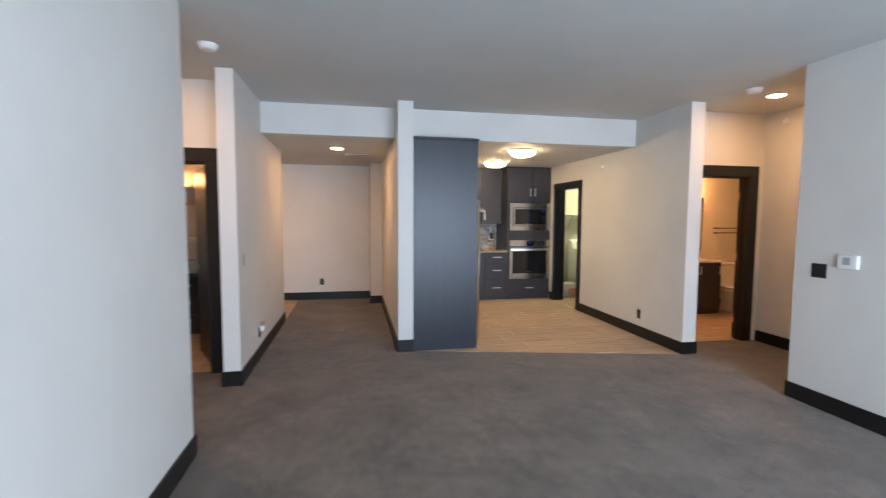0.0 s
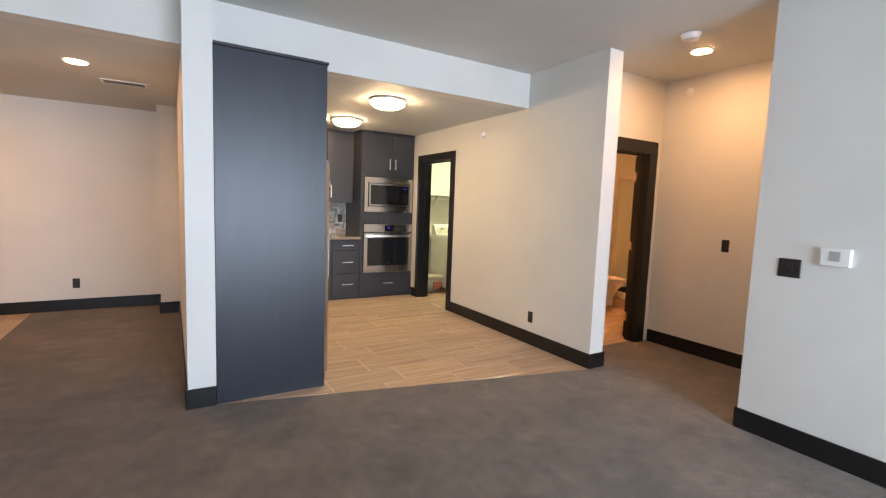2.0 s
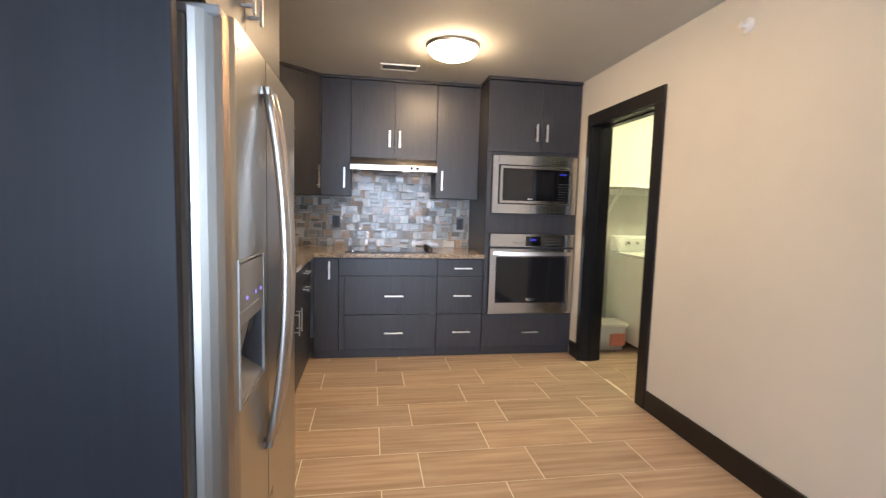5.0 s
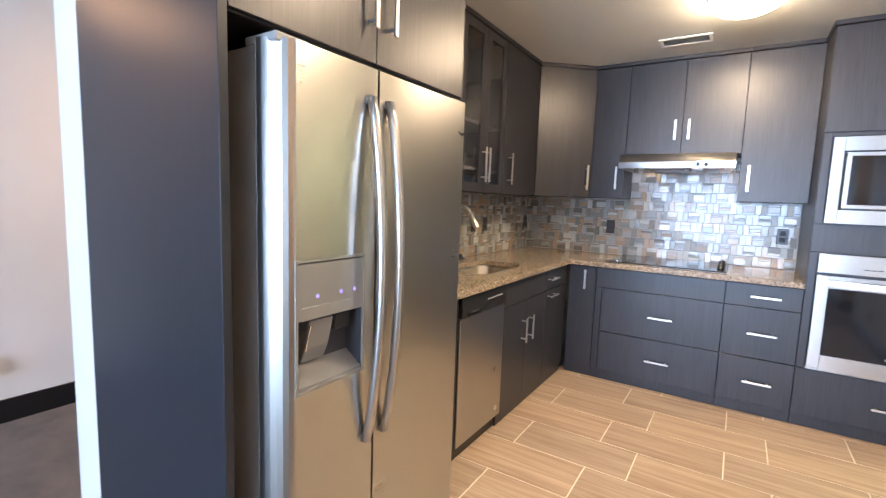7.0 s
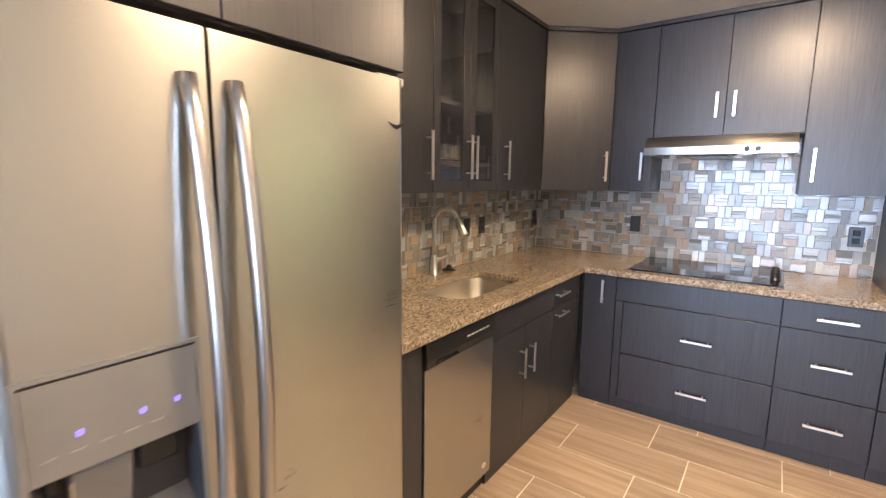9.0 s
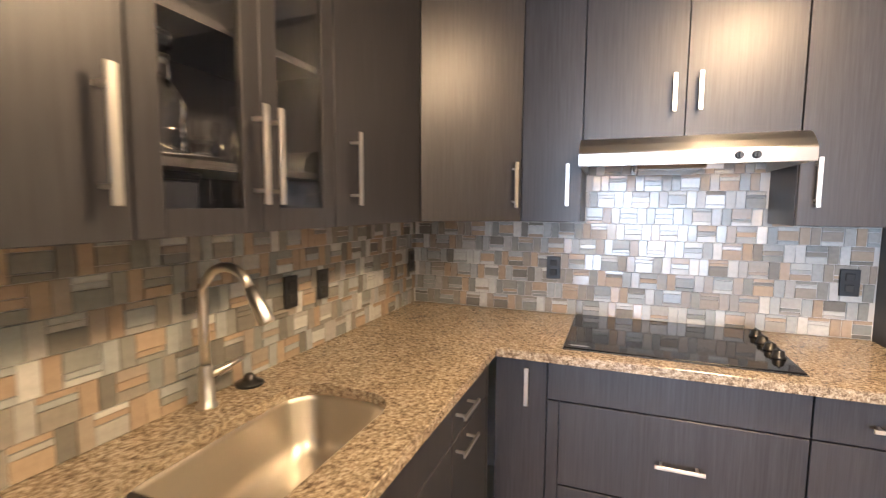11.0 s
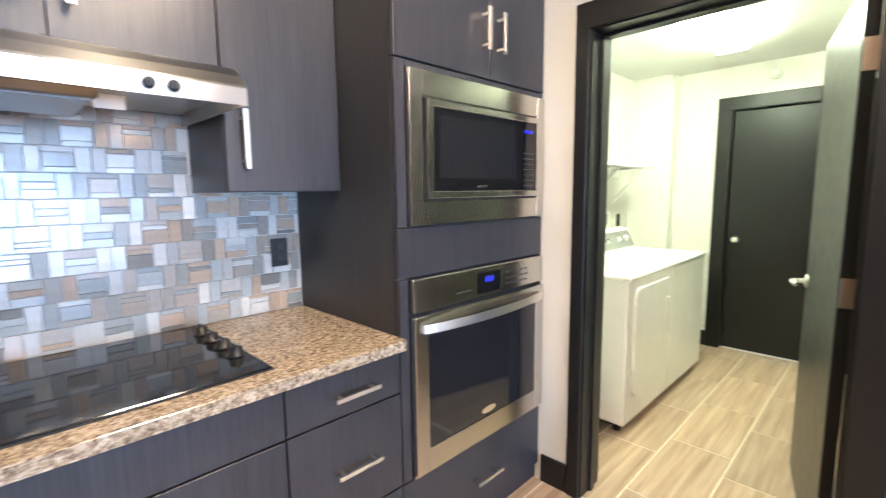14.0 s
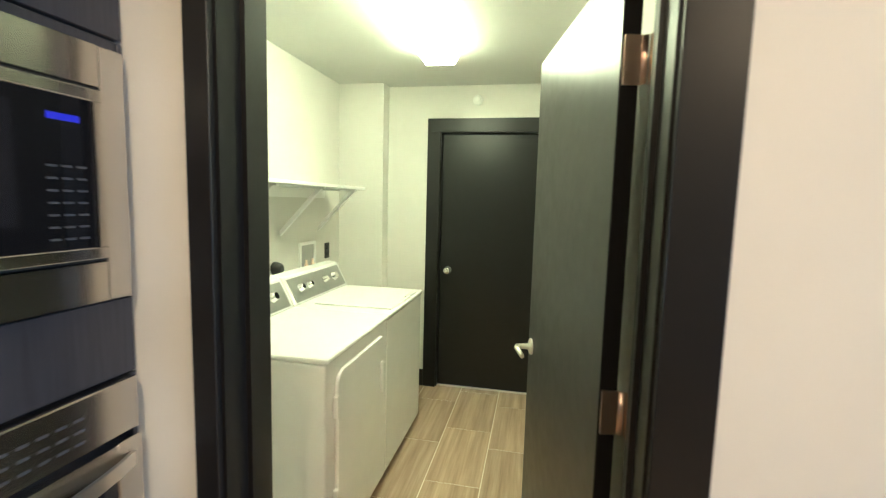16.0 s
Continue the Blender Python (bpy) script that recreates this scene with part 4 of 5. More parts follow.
def oven():
    ob = thing("wall_oven", pose(TX + 0.045, TY, 0), "built-in stainless single wall oven with a bowed handle", "oven")
    w = 0.782
    part("body", one_box(0.004, w - 0.004, 0.03, 0.55, 0.395, 1.096), DARK, ob)
    cp = part("control_panel", one_box(0, w, -0.022, 0.02, 0.986, 1.102, bevel=0.003), STEEL_H, ob, "stainless control panel")
    part("display", one_box(w * 0.42, w * 0.60, -0.0245, -0.02, 0.998, 1.082, bevel=0.001), BLACK_GLASS, cp)
    part("clock_digits", one_box(w * 0.475, w * 0.535, -0.0262, -0.0245, 1.042, 1.062), BLUE_LED, cp, "blue lit clock digits")
    for i in range(5):
        for j in range(3):
            part("key_mark", one_box(w * 0.645 + 0.033 * i, w * 0.645 + 0.033 * i + 0.02, -0.0235, -0.02, 1.012 + 0.024 * j, 1.017 + 0.024 * j), KEY_PL, cp)
    for i in range(3):
        part("key_mark", one_box(w * 0.27 + 0.03 * i, w * 0.27 + 0.03 * i + 0.02, -0.0235, -0.02, 1.02, 1.025), KEY_PL, cp)
    bm = bmesh.new()
    z0, z1, m = 0.400, 0.972, 0.062
    box(bm, 0, m, -0.028, 0.02, z0, z1, bevel=0.003)
    box(bm, w - m, w, -0.028, 0.02, z0, z1, bevel=0.003)
    box(bm, m, w - m, -0.0275, 0.02, z0 + 0.001, z0 + 0.085)
    box(bm, m, w - m, -0.0275, 0.02, z1 - 0.075, z1 - 0.001)
    door = part("door", bm, STEEL_H, ob, "stainless oven door")
    part("window", one_box(m, w - m, -0.024, 0.0, z0 + 0.085, z1 - 0.075), OVEN_GLASS, door, "dark mirror-like oven glass")
    bow = [(0.03 + (w - 0.06) * i / 16, -0.034 - 0.042 * math.sin(math.pi * i / 16) ** 0.7, 0.930) for i in range(17)]
    hb = bmesh.new()
    prev = None
    for x, y, z in bow:
        ring = [hb.verts.new((x, y + a, z + b)) for a, b in ((-0.006, -0.016), (-0.006, 0.016), (0.006, 0.013), (0.006, -0.013))]
        if prev:
            for k in range(4):
                hb.faces.new((prev[k], prev[(k + 1) % 4], ring[(k + 1) % 4], ring[k]))
        else:
            hb.faces.new(ring)
        prev = ring
    hb.faces.new(prev[::-1])
    bmesh.ops.recalc_face_normals(hb, faces=hb.faces)
    part("handle", hb, NICKEL, door, "wide bowed steel handle")
    part("badge", prism(bmesh.new(), [(w * 0.5 + 0.045 * math.cos(a), 0.515 + 0.014 * math.sin(a)) for a in [2 * math.pi * i / 20 for i in range(20)]], -0.0265, -0.02, "y"), CHROME, door, "silver oval maker's badge")
    part("vent_trim", one_box(0, w, -0.012, 0.02, 0.384, 0.398), STEEL_H, ob)


oven()


def microwave():
    ob = thing("microwave", pose(TX + 0.046, TY, 0), "built-in stainless microwave with a wide trim frame", "microwave")
    w, z0, z1 = 0.782, 1.282, 1.786
    bm = bmesh.new()
    box(bm, 0, 0.057, -0.020, 0.01, z0, z1, bevel=0.003)
    box(bm, w - 0.057, w, -0.020, 0.01, z0, z1, bevel=0.003)
    box(bm, 0.057, w - 0.057, -0.0195, 0.01, z0 + 0.001, z0 + 0.080)
    box(bm, 0.057, w - 0.057, -0.0195, 0.01, z1 - 0.080, z1 - 0.001)
    part("trim_frame", bm, STEEL_H, ob, "stainless trim frame")
    a, b, c, d = 0.060, w - 0.060, z0 + 0.083, z1 - 0.083
    part("body", one_box(a, b, -0.005, 0.40, c, d), DARK, ob)
    # Black strips put in for the shade in the slots above and below the door.
    for z in (c + 0.001, d - 0.006):
        part("gap_shade", one_box(a + 0.001, b - 0.001, -0.021, -0.0055, z, z + 0.005), BLACK, ob)
    bm = bmesh.new()
    e = 0.030
    q = 0.007
    box(bm, a + q, b - q, -0.036, -0.006, c + q, c + e, bevel=0.002)
    box(bm, a + q, b - q, -0.036, -0.006, d - e, d - q, bevel=0.002)
    box(bm, a + q, a + e, -0.0355, -0.006, c + e, d - e)
    box(bm, b - e * 0.8, b - q, -0.0355, -0.006, c + e, d - e)
    door = part("door", bm, STEEL_H, ob, "stainless microwave door frame")
    part("window", one_box(a + e, b - 0.135, -0.032, -0.006, c + e, d - e), BLACK_GLASS, door, "dark glass microwave window")
    part("screen", one_box(a + e + 0.03, b - 0.165, -0.0335, -0.031, c + e + 0.045, d - e - 0.025), OVEN_GLASS, door)
    cp = part("control_panel", one_box(b - 0.1345, b - e * 0.8, -0.032, -0.006, c + e, d - e), BLACK_GLASS, ob, "black glass keypad")
    part("clock_digits", one_box(b - 0.110, b - 0.052, -0.0335, -0.032, d - e - 0.045, d - e - 0.033), BLUE_LED, cp, "blue lit clock digits")
    for i in range(7):
        for j in range(3):
            part("key_mark", one_box(b - 0.115 + 0.027 * j, b - 0.097 + 0.027 * j, -0.0332, -0.032, c + e + 0.018 + 0.022 * i, c + e + 0.022 + 0.022 * i), KEY_PL, cp)
    part("badge", one_box((a + b) / 2 - 0.075, (a + b) / 2 - 0.020, -0.034, -0.031, c + e + 0.012, c + e + 0.022, bevel=0.002), CHROME, door)


microwave()


# ---- outlets, switches, vents, sprinklers ----
def outlet(m, label="black duplex outlet with a black cover plate", plate=None, switch=False, w=0.070, h=0.115):
    ob = thing("light_switch" if switch else "outlet", m, label, "switch" if switch else "outlet")
    part("plate", one_box(-w / 2, w / 2, -0.006, 0, -h / 2, h / 2, bevel=0.002), plate or BLACK, ob)
    if switch:
        part("rocker", prism(bmesh.new(), [(-0.006, -0.033), (-0.010, 0.0), (-0.007, 0.033), (0.0, 0.033), (0.0, -0.033)], -0.016, 0.016, "x"), plate or BLACK, ob)
    else:
        for z in (-0.024, 0.024):
            part("socket", one_box(-0.017, 0.017, -0.009, -0.004, z - 0.016, z + 0.016, bevel=0.003), DARK, ob)
    return ob


for x in (1.891, 3.116):
    outlet(pose(x, 8.668, 1.155))
for y in (7.577, 7.767, 8.594):
    outlet(pose(1.112, y, 1.158, 0, 0, 90))
outlet(pose(-0.14, 8.60, 0.325))
outlet(pose(4.06, 5.25, 0.289, 0, 0, -90))
outlet(pose(-0.56, 5.13, 0.28, 0, 0, 90), "black outlet with an air freshener plugged in")
outlet(pose(-0.56, 4.505, 1.12, 0, 0, 90), "grey light switch on the hall wall", GREY_PL, True)
outlet(pose(5.39, 4.06, 1.129, 0, 0, -90), "black light switch in the alcove", BLACK, True)
outlet(pose(4.118, 3.02, 1.112, 0, 0, -90), "wide black double switch plate", BLACK, True, w=0.122, h=0.115)
outlet(pose(6.366, 8.68, 1.116), "black laundry outlet above the washer", BLACK)
thermo = thing("thermostat", pose(4.118, 2.795, 1.203, 0, 0, -90), "white wall thermostat with a small dark screen", "thermostat")
part("case", one_box(-0.072, 0.072, -0.028, 0, -0.052, 0.052, bevel=0.006), WHITE_PL, thermo)
part("screen", one_box(-0.030, 0.022, -0.030, -0.027, -0.022, 0.034), GREY_PL, thermo, "grey display")
fresh = thing("air_freshener", pose(-0.56, 5.14, 0.31, 0, 0, 90), "white plug-in air freshener in the hall outlet", "air freshener")
part("case", one_box(-0.028, 0.028, -0.055, -0.010, -0.02, 0.04, bevel=0.008), WHITE_PL, fresh)
part("bottle", lathe(bmesh.new(), [(0.016, 0), (0.018, 0.01), (0.018, 0.035), (0.008, 0.045)], (0, -0.035, 0.041), 16), GLASS, fresh)


def vent(m, w, d, label):
    ob = thing("ceiling_vent", m, label, "air vent")
    bm = bmesh.new()
    for a in ((0, w, 0, 0.02), (0, w, d - 0.02, d), (0, 0.02, 0.02, d - 0.02), (w - 0.02, w, 0.02, d - 0.02)):
        box(bm, *a, -0.008, 0)
    part("frame", bm, WHITE_PL, ob)
    part("backing", one_box(0.02, w - 0.02, 0.02, d - 0.02, -0.002, 0), DARK, ob)
    n = int((d - 0.05) / 0.016)
    for i in range(n):
        y = 0.026 + i * 0.016
        part("slat", prism(bmesh.new(), [(y, -0.008), (y + 0.003, -0.008), (y + 0.011, -0.002), (y + 0.008, -0.002)], 0.02, w - 0.02, "x"), GREY_PL, ob)


vent(pose(2.281, 7.905, K), 0.31, 0.16, "white metal supply vent in the kitchen ceiling")
vent(pose(0.32, 6.97, K), 0.36, 0.18, "white metal vent in the hall ceiling")


def sprinkler(m):
    ob = thing("sprinkler", m, "round white sidewall sprinkler rose", "sprinkler", "sprinklers")
    part("rose", lathe(bmesh.new(), [(0.040, 0), (0.040, 0.004), (0.028, 0.010), (0.012, 0.012), (0.010, 0.035), (0.016, 0.037), (0.016, 0.040)], (0, 0, 0), 24, Matrix.Rotation(radians(90), 4, "X")), WHITE_PL, ob)


for m in (pose(4.06, 6.23, 2.26, 0, 0, -90), pose(5.39, 4.54, 2.652, 0, 0, -90), pose(6.72, 7.62, 2.27, 0, 0, -90)):
    sprinkler(m)


def smoke_detector(x, y):
    ob = thing("smoke_detector", pose(x, y, H), "round white smoke detector on the ceiling", "smoke detector", "smoke detectors")
    part("case", lathe(bmesh.new(), [(0.072, 0), (0.072, -0.012), (0.064, -0.020), (0.060, -0.036), (0.050, -0.042), (0.020, -0.044)], (0, 0, 0), 32), WHITE_PL, ob)
    part("grille", lathe(bmesh.new(), [(0.066, -0.0135), (0.0665, -0.0175), (0.060, -0.018)], (0, 0, 0), 32), GREY_PL, ob)


smoke_detector(-0.60, 3.76)
smoke_detector(4.30, 3.90)


# ---- lamps ----
def dome_light(x, y):
    ob = thing("ceiling_light", pose(x, y, K), "round frosted flush ceiling light, switched on", "ceiling light", "kitchen ceiling lights")
    part("base", lathe(bmesh.new(), [(0.185, 0), (0.185, -0.018), (0.178, -0.022)], (0, 0, 0), 48), NICKEL, ob, "satin nickel ring")
    part("diffuser", lathe(bmesh.new(), [(0.176, -0.0225), (0.168, -0.045), (0.145, -0.068), (0.105, -0.086), (0.055, -0.096), (0.010, -0.099)], (0, 0, 0), 48), DOME, ob, "glowing frosted glass bowl")


def can_light(x, y, z):
    ob = thing("recessed_light", pose(x, y, z), "recessed ceiling light with white trim, switched on", "recessed light", "recessed lights")
    part("trim_ring", lathe(bmesh.new(), [(0.090, 0), (0.090, -0.004), (0.075, -0.006)], (0, 0, 0), 36), WHITE_PL, ob)
    part("lens", lathe(bmesh.new(), [(0.074, -0.0062), (0.070, -0.0085), (0.02, -0.0095)], (0, 0, 0), 36), CAN, ob, "glowing lens")


dome_light(2.742, 6.060)
dome_light(2.772, 7.395)
can_light(0.228, 6.455, K)
can_light(4.717, 4.055, H)
can_light(-1.45, 3.90, H)
can_light(-1.6, 7.7, K)


def laundry_light():
    ob = thing("laundry_light", pose(5.33, 7.745, KL), "long fluorescent wrap fixture, switched on", "ceiling light")
    prof = [(-0.11, 0), (-0.11, -0.03), (-0.085, -0.075), (0.085, -0.075), (0.11, -0.03), (0.11, 0)]
    part("diffuser", prism(bmesh.new(), prof, -0.60, 0.60, "x"), TUBE, ob, "glowing ribbed diffuser")
    for x in (-0.604, 0.6005):
        part("end_cap", prism(bmesh.new(), [(-0.112, 0), (-0.112, -0.031), (-0.086, -0.077), (0.086, -0.077), (0.112, -0.031), (0.112, 0)], x, x + 0.0035, "x"), TUBE, ob)


laundry_light()


# ---- laundry ----
def machine(name, x, washer, label):
    ob = thing(name, pose(x, 7.876, 0), label, name)
    w, d, h = 0.700, 0.70, 0.915
    part("body", one_box(0, w, 0.004, d, 0.052, h - 0.022, bevel=0.008, seg=2), ENAMEL, ob)
    part("top", one_box(-0.002, w + 0.002, -0.008, d, h - 0.021, h, bevel=0.008, seg=2), ENAMEL, ob)
    part("base_pan", one_box(0.03, w - 0.03, 0.05, d - 0.02, 0.030, 0.0525), DARK, ob)
    con = part("console", prism(bmesh.new(), [(d - 0.175, h + 0.001), (d - 0.095, h + 0.155), (d - 0.03, h + 0.165), (d - 0.002, h + 0.15), (d - 0.002, h + 0.001)], 0.004, w - 0.004, "x", 0.006), ENAMEL, ob)
    ang = math.atan2(0.154, 0.080)
    panel = part("control_panel", one_box(0.03, w - 0.03, -0.004, 0.001, 0.015, 0.155, bevel=0.001), SILVER_PL, con, "silver-grey control panel")
    panel.matrix_basis = pose(0, d - 0.175, h + 0.001, -(90 - math.degrees(ang)))
    for i, (kx, r) in enumerate(((0.12, 0.026), (0.22, 0.022), (0.42, 0.022), (0.55, 0.030))):
        k = part("knob", lathe(bmesh.new(), [(r, 0), (r, 0.004), (r * 0.8, 0.008), (r * 0.72, 0.026), (r * 0.6, 0.029)], (kx, -0.005, 0.088), 24, Matrix.Rotation(radians(90), 4, "X")), CHROME, con, "chrome-ringed dial")
        k.matrix_basis = panel.matrix_basis
    for x0 in (0.03, w - 0.08):
        for y0 in (0.04, d - 0.09):
            part("foot", lathe(bmesh.new(), [(0.022, 0), (0.022, 0.012), (0.010, 0.018), (0.010, 0.0525)], (x0 + 0.025, y0 + 0.025, 0), 16), BLACK, ob)
    if washer:
        lid = part("lid", one_box(0.09, w - 0.09, 0.012, 0.46, h + 0.001, h + 0.010, bevel=0.004, seg=2), ENAMEL, ob, "white enamel lid")
        part("lid_grip", one_box(w - 0.30, w - 0.11, 0.016, 0.034, h + 0.0105, h + 0.0125), GREY_PL, lid)
        part("seam", one_box(0.001, w - 0.001, 0.0005, 0.004, h - 0.032, h - 0.0275), GREY_PL, ob)
    else:
        bm = prism(bmesh.new(), [(p[0], p[1]) for p in rounded_rect(0.075, w - 0.075, 0.20, 0.84, 0.06)], -0.014, 0.003, "y", 0.004)
        door = part("door", bm, ENAMEL, ob, "rounded white dryer door")
        part("door_handle", one_box(w - 0.150, w - 0.118, -0.030, -0.013, 0.56, 0.72, bevel=0.008, seg=2), ENAMEL, door)
        for z in (0.28, 0.66):
            part("hinge", one_box(0.058, 0.078, -0.018, 0.003, z, z + 0.09, bevel=0.004), ENAMEL, door)
    return ob


machine("dryer", 4.712, False, "white front-door tumble dryer beside the washer")
machine("washer", 5.418, True, "white top-loading washing machine with chrome dials")


def laundry_shelf():
    ob = thing("wall_shelf", pose(4.40, 8.68, 1.570), "white laminate shelf on diagonal wall brackets", "shelf")
    part("board", one_box(0.0, 1.90, -0.33, -0.002, 0.0, 0.019, bevel=0.002), WHITE_PL, ob)
    part("cleat", one_box(0.0, 1.90, -0.020, -0.002, -0.065, -0.001), WHITE_PL, ob)
    for x in (0.30, 0.80, 1.30, 1.78):
        part("bracket", prism(bmesh.new(), [(-0.30, -0.002), (-0.27, -0.002), (-0.02, -0.27), (-0.02, -0.30)], x, x + 0.022, "x"), WHITE_PL, ob)
        part("bracket_bar", one_box(x, x + 0.022, -0.31, -0.021, -0.012, -0.0005), WHITE_PL, ob)


laundry_shelf()
valve = thing("washer_box", pose(6.066, 8.68, 1.10), "white recessed washer hookup box with valves", "washer box")
vb = bmesh.new()
for a in ((-0.11, 0.11, -0.105, -0.085), (-0.11, 0.11, 0.085, 0.105), (-0.11, -0.09, -0.085, 0.085), (0.09, 0.11, -0.085, 0.085)):
    box(vb, a[0], a[1], -0.012, 0, a[2], a[3])
part("frame", vb, WHITE_PL, valve)
part("backing", one_box(-0.09, 0.09, -0.003, 0, -0.085, 0.085), GREY_PL, valve)
for x in (-0.045, 0.045):
    part("valve", lathe(bmesh.new(), [(0.014, 0), (0.014, 0.03), (0.008, 0.035), (0.008, 0.06)], (x, -0.02, -0.075), 14), COPPERY, valve)
plug = thing("dryer_plug", pose(5.669, 8.68, 1.075), "black dryer plug and cord at the wall", "power plug")
part("plug_body", lathe(bmesh.new(), [(0.042, 0), (0.042, 0.012), (0.034, 0.045), (0.020, 0.055)], (0, 0, 0), 22, Matrix.Rotation(radians(90), 4, "X")), BLACK, plug)
part("cord", tube(bmesh.new(), [(0, -0.045, -0.01), (0.01, -0.06, -0.05), (0.02, -0.05, -0.12), (0.02, -0.03, -0.20)], 0.009, 10), BLACK, plug)


def tub():
    ob = thing("storage_tub", pose(4.50, 8.16, 0), "small clear plastic tub with a white lid and pink contents", "storage tub")
    bm = bmesh.new()
    lo, hi = rounded_rect(-0.13, 0.13, -0.10, 0.10, 0.03), rounded_rect(-0.15, 0.15, -0.12, 0.12, 0.035)
    a = [bm.verts.new((*p, 0)) for p in lo]
    b = [bm.verts.new((*p, 0.235)) for p in hi]
    bm.faces.new(a[::-1])
    bm.faces.new(b)
    for i in range(len(a)):
        bm.faces.new((a[i], a[(i + 1) % len(a)], b[(i + 1) % len(a)], b[i])).smooth = True
    part("body", bm, TUB_PL, ob)
    part("contents", one_box(-0.02, 0.136, -0.1245, -0.10, 0.05, 0.17, bevel=0.006), PINK, ob, "pink contents showing through")
    part("lid", prism(bmesh.new(), rounded_rect(-0.165, 0.165, -0.135, 0.135, 0.04), 0.236, 0.262, "z", 0.004), WHITE_PL, ob, "white snap lid")


tub()

# ---- closet seen through its open door ----
def closet():
    ob = thing("closet_dresser", pose(-2.01, 6.30, 0), "dark laminate closet drawer chest with slim pulls", "dresser")
    w = 1.24
    part("body", one_box(0, w, 0.021, 0.46, 0.0, 0.712), LAM_BODY, ob)
    part("top", one_box(-0.01, w, -0.004, 0.46, 0.714, 0.736, bevel=0.002), LAM_BODY, ob)
    for c in range(2):
        for r in range(3):
            z0 = 0.03 + 0.227 * r
            f = part("drawer_front", one_box(c * w / 2 + 0.004, (c + 1) * w / 2 - 0.004, 0, 0.02, z0, z0 + 0.222, bevel=0.002), LAM, ob)
            pull(f, c * w / 2 + w / 4, z0 + 0.155, 0.20, False)
    for z, d in ((0.91, 0.34), (1.21, 0.34), (1.885, 0.34)):
        s = thing("closet_shelf", pose(-2.01, 6.77, z), "pale melamine closet shelf on the wall", "shelf", "closet shelves")
        part("board", one_box(0, w, -d, 0, 0, 0.019, bevel=0.002), WHITE_PL, s)
        part("rail", one_box(0, w, -0.02, 0, -0.05, -0.001), WHITE_PL, s)
    rod = thing("closet_rod", pose(-2.01, 6.50, 1.675), "round wooden hanging rod", "closet rod")
    part("rod", tube(bmesh.new(), [(0, 0, 0), (w, 0, 0)], 0.018, 14), WOOD_ROD, rod)
    for x in (0.02, w - 0.02):
        part("rod_bracket", one_box(x - 0.004, x + 0.004, -0.02, 0.268, -0.02, 0.02), WHITE_PL, rod)
    g = thing("closet_light", pose(-2.00, 6.77, 2.03), "boxy frosted glass closet wall light, switched on", "wall light")
    part("back_plate", one_box(-0.20, 0.20, -0.022, 0, -0.05, 0.05, bevel=0.003), NICKEL, g)
    part("top_rail", one_box(-0.19, 0.19, -0.125, -0.023, 0.058, 0.070, bevel=0.002), BLACK, g)
    part("shade", one_box(-0.17, 0.17, -0.120, -0.023, -0.062, 0.056, bevel=0.008, seg=2), BULB, g, "glowing frosted glass shade")


closet()


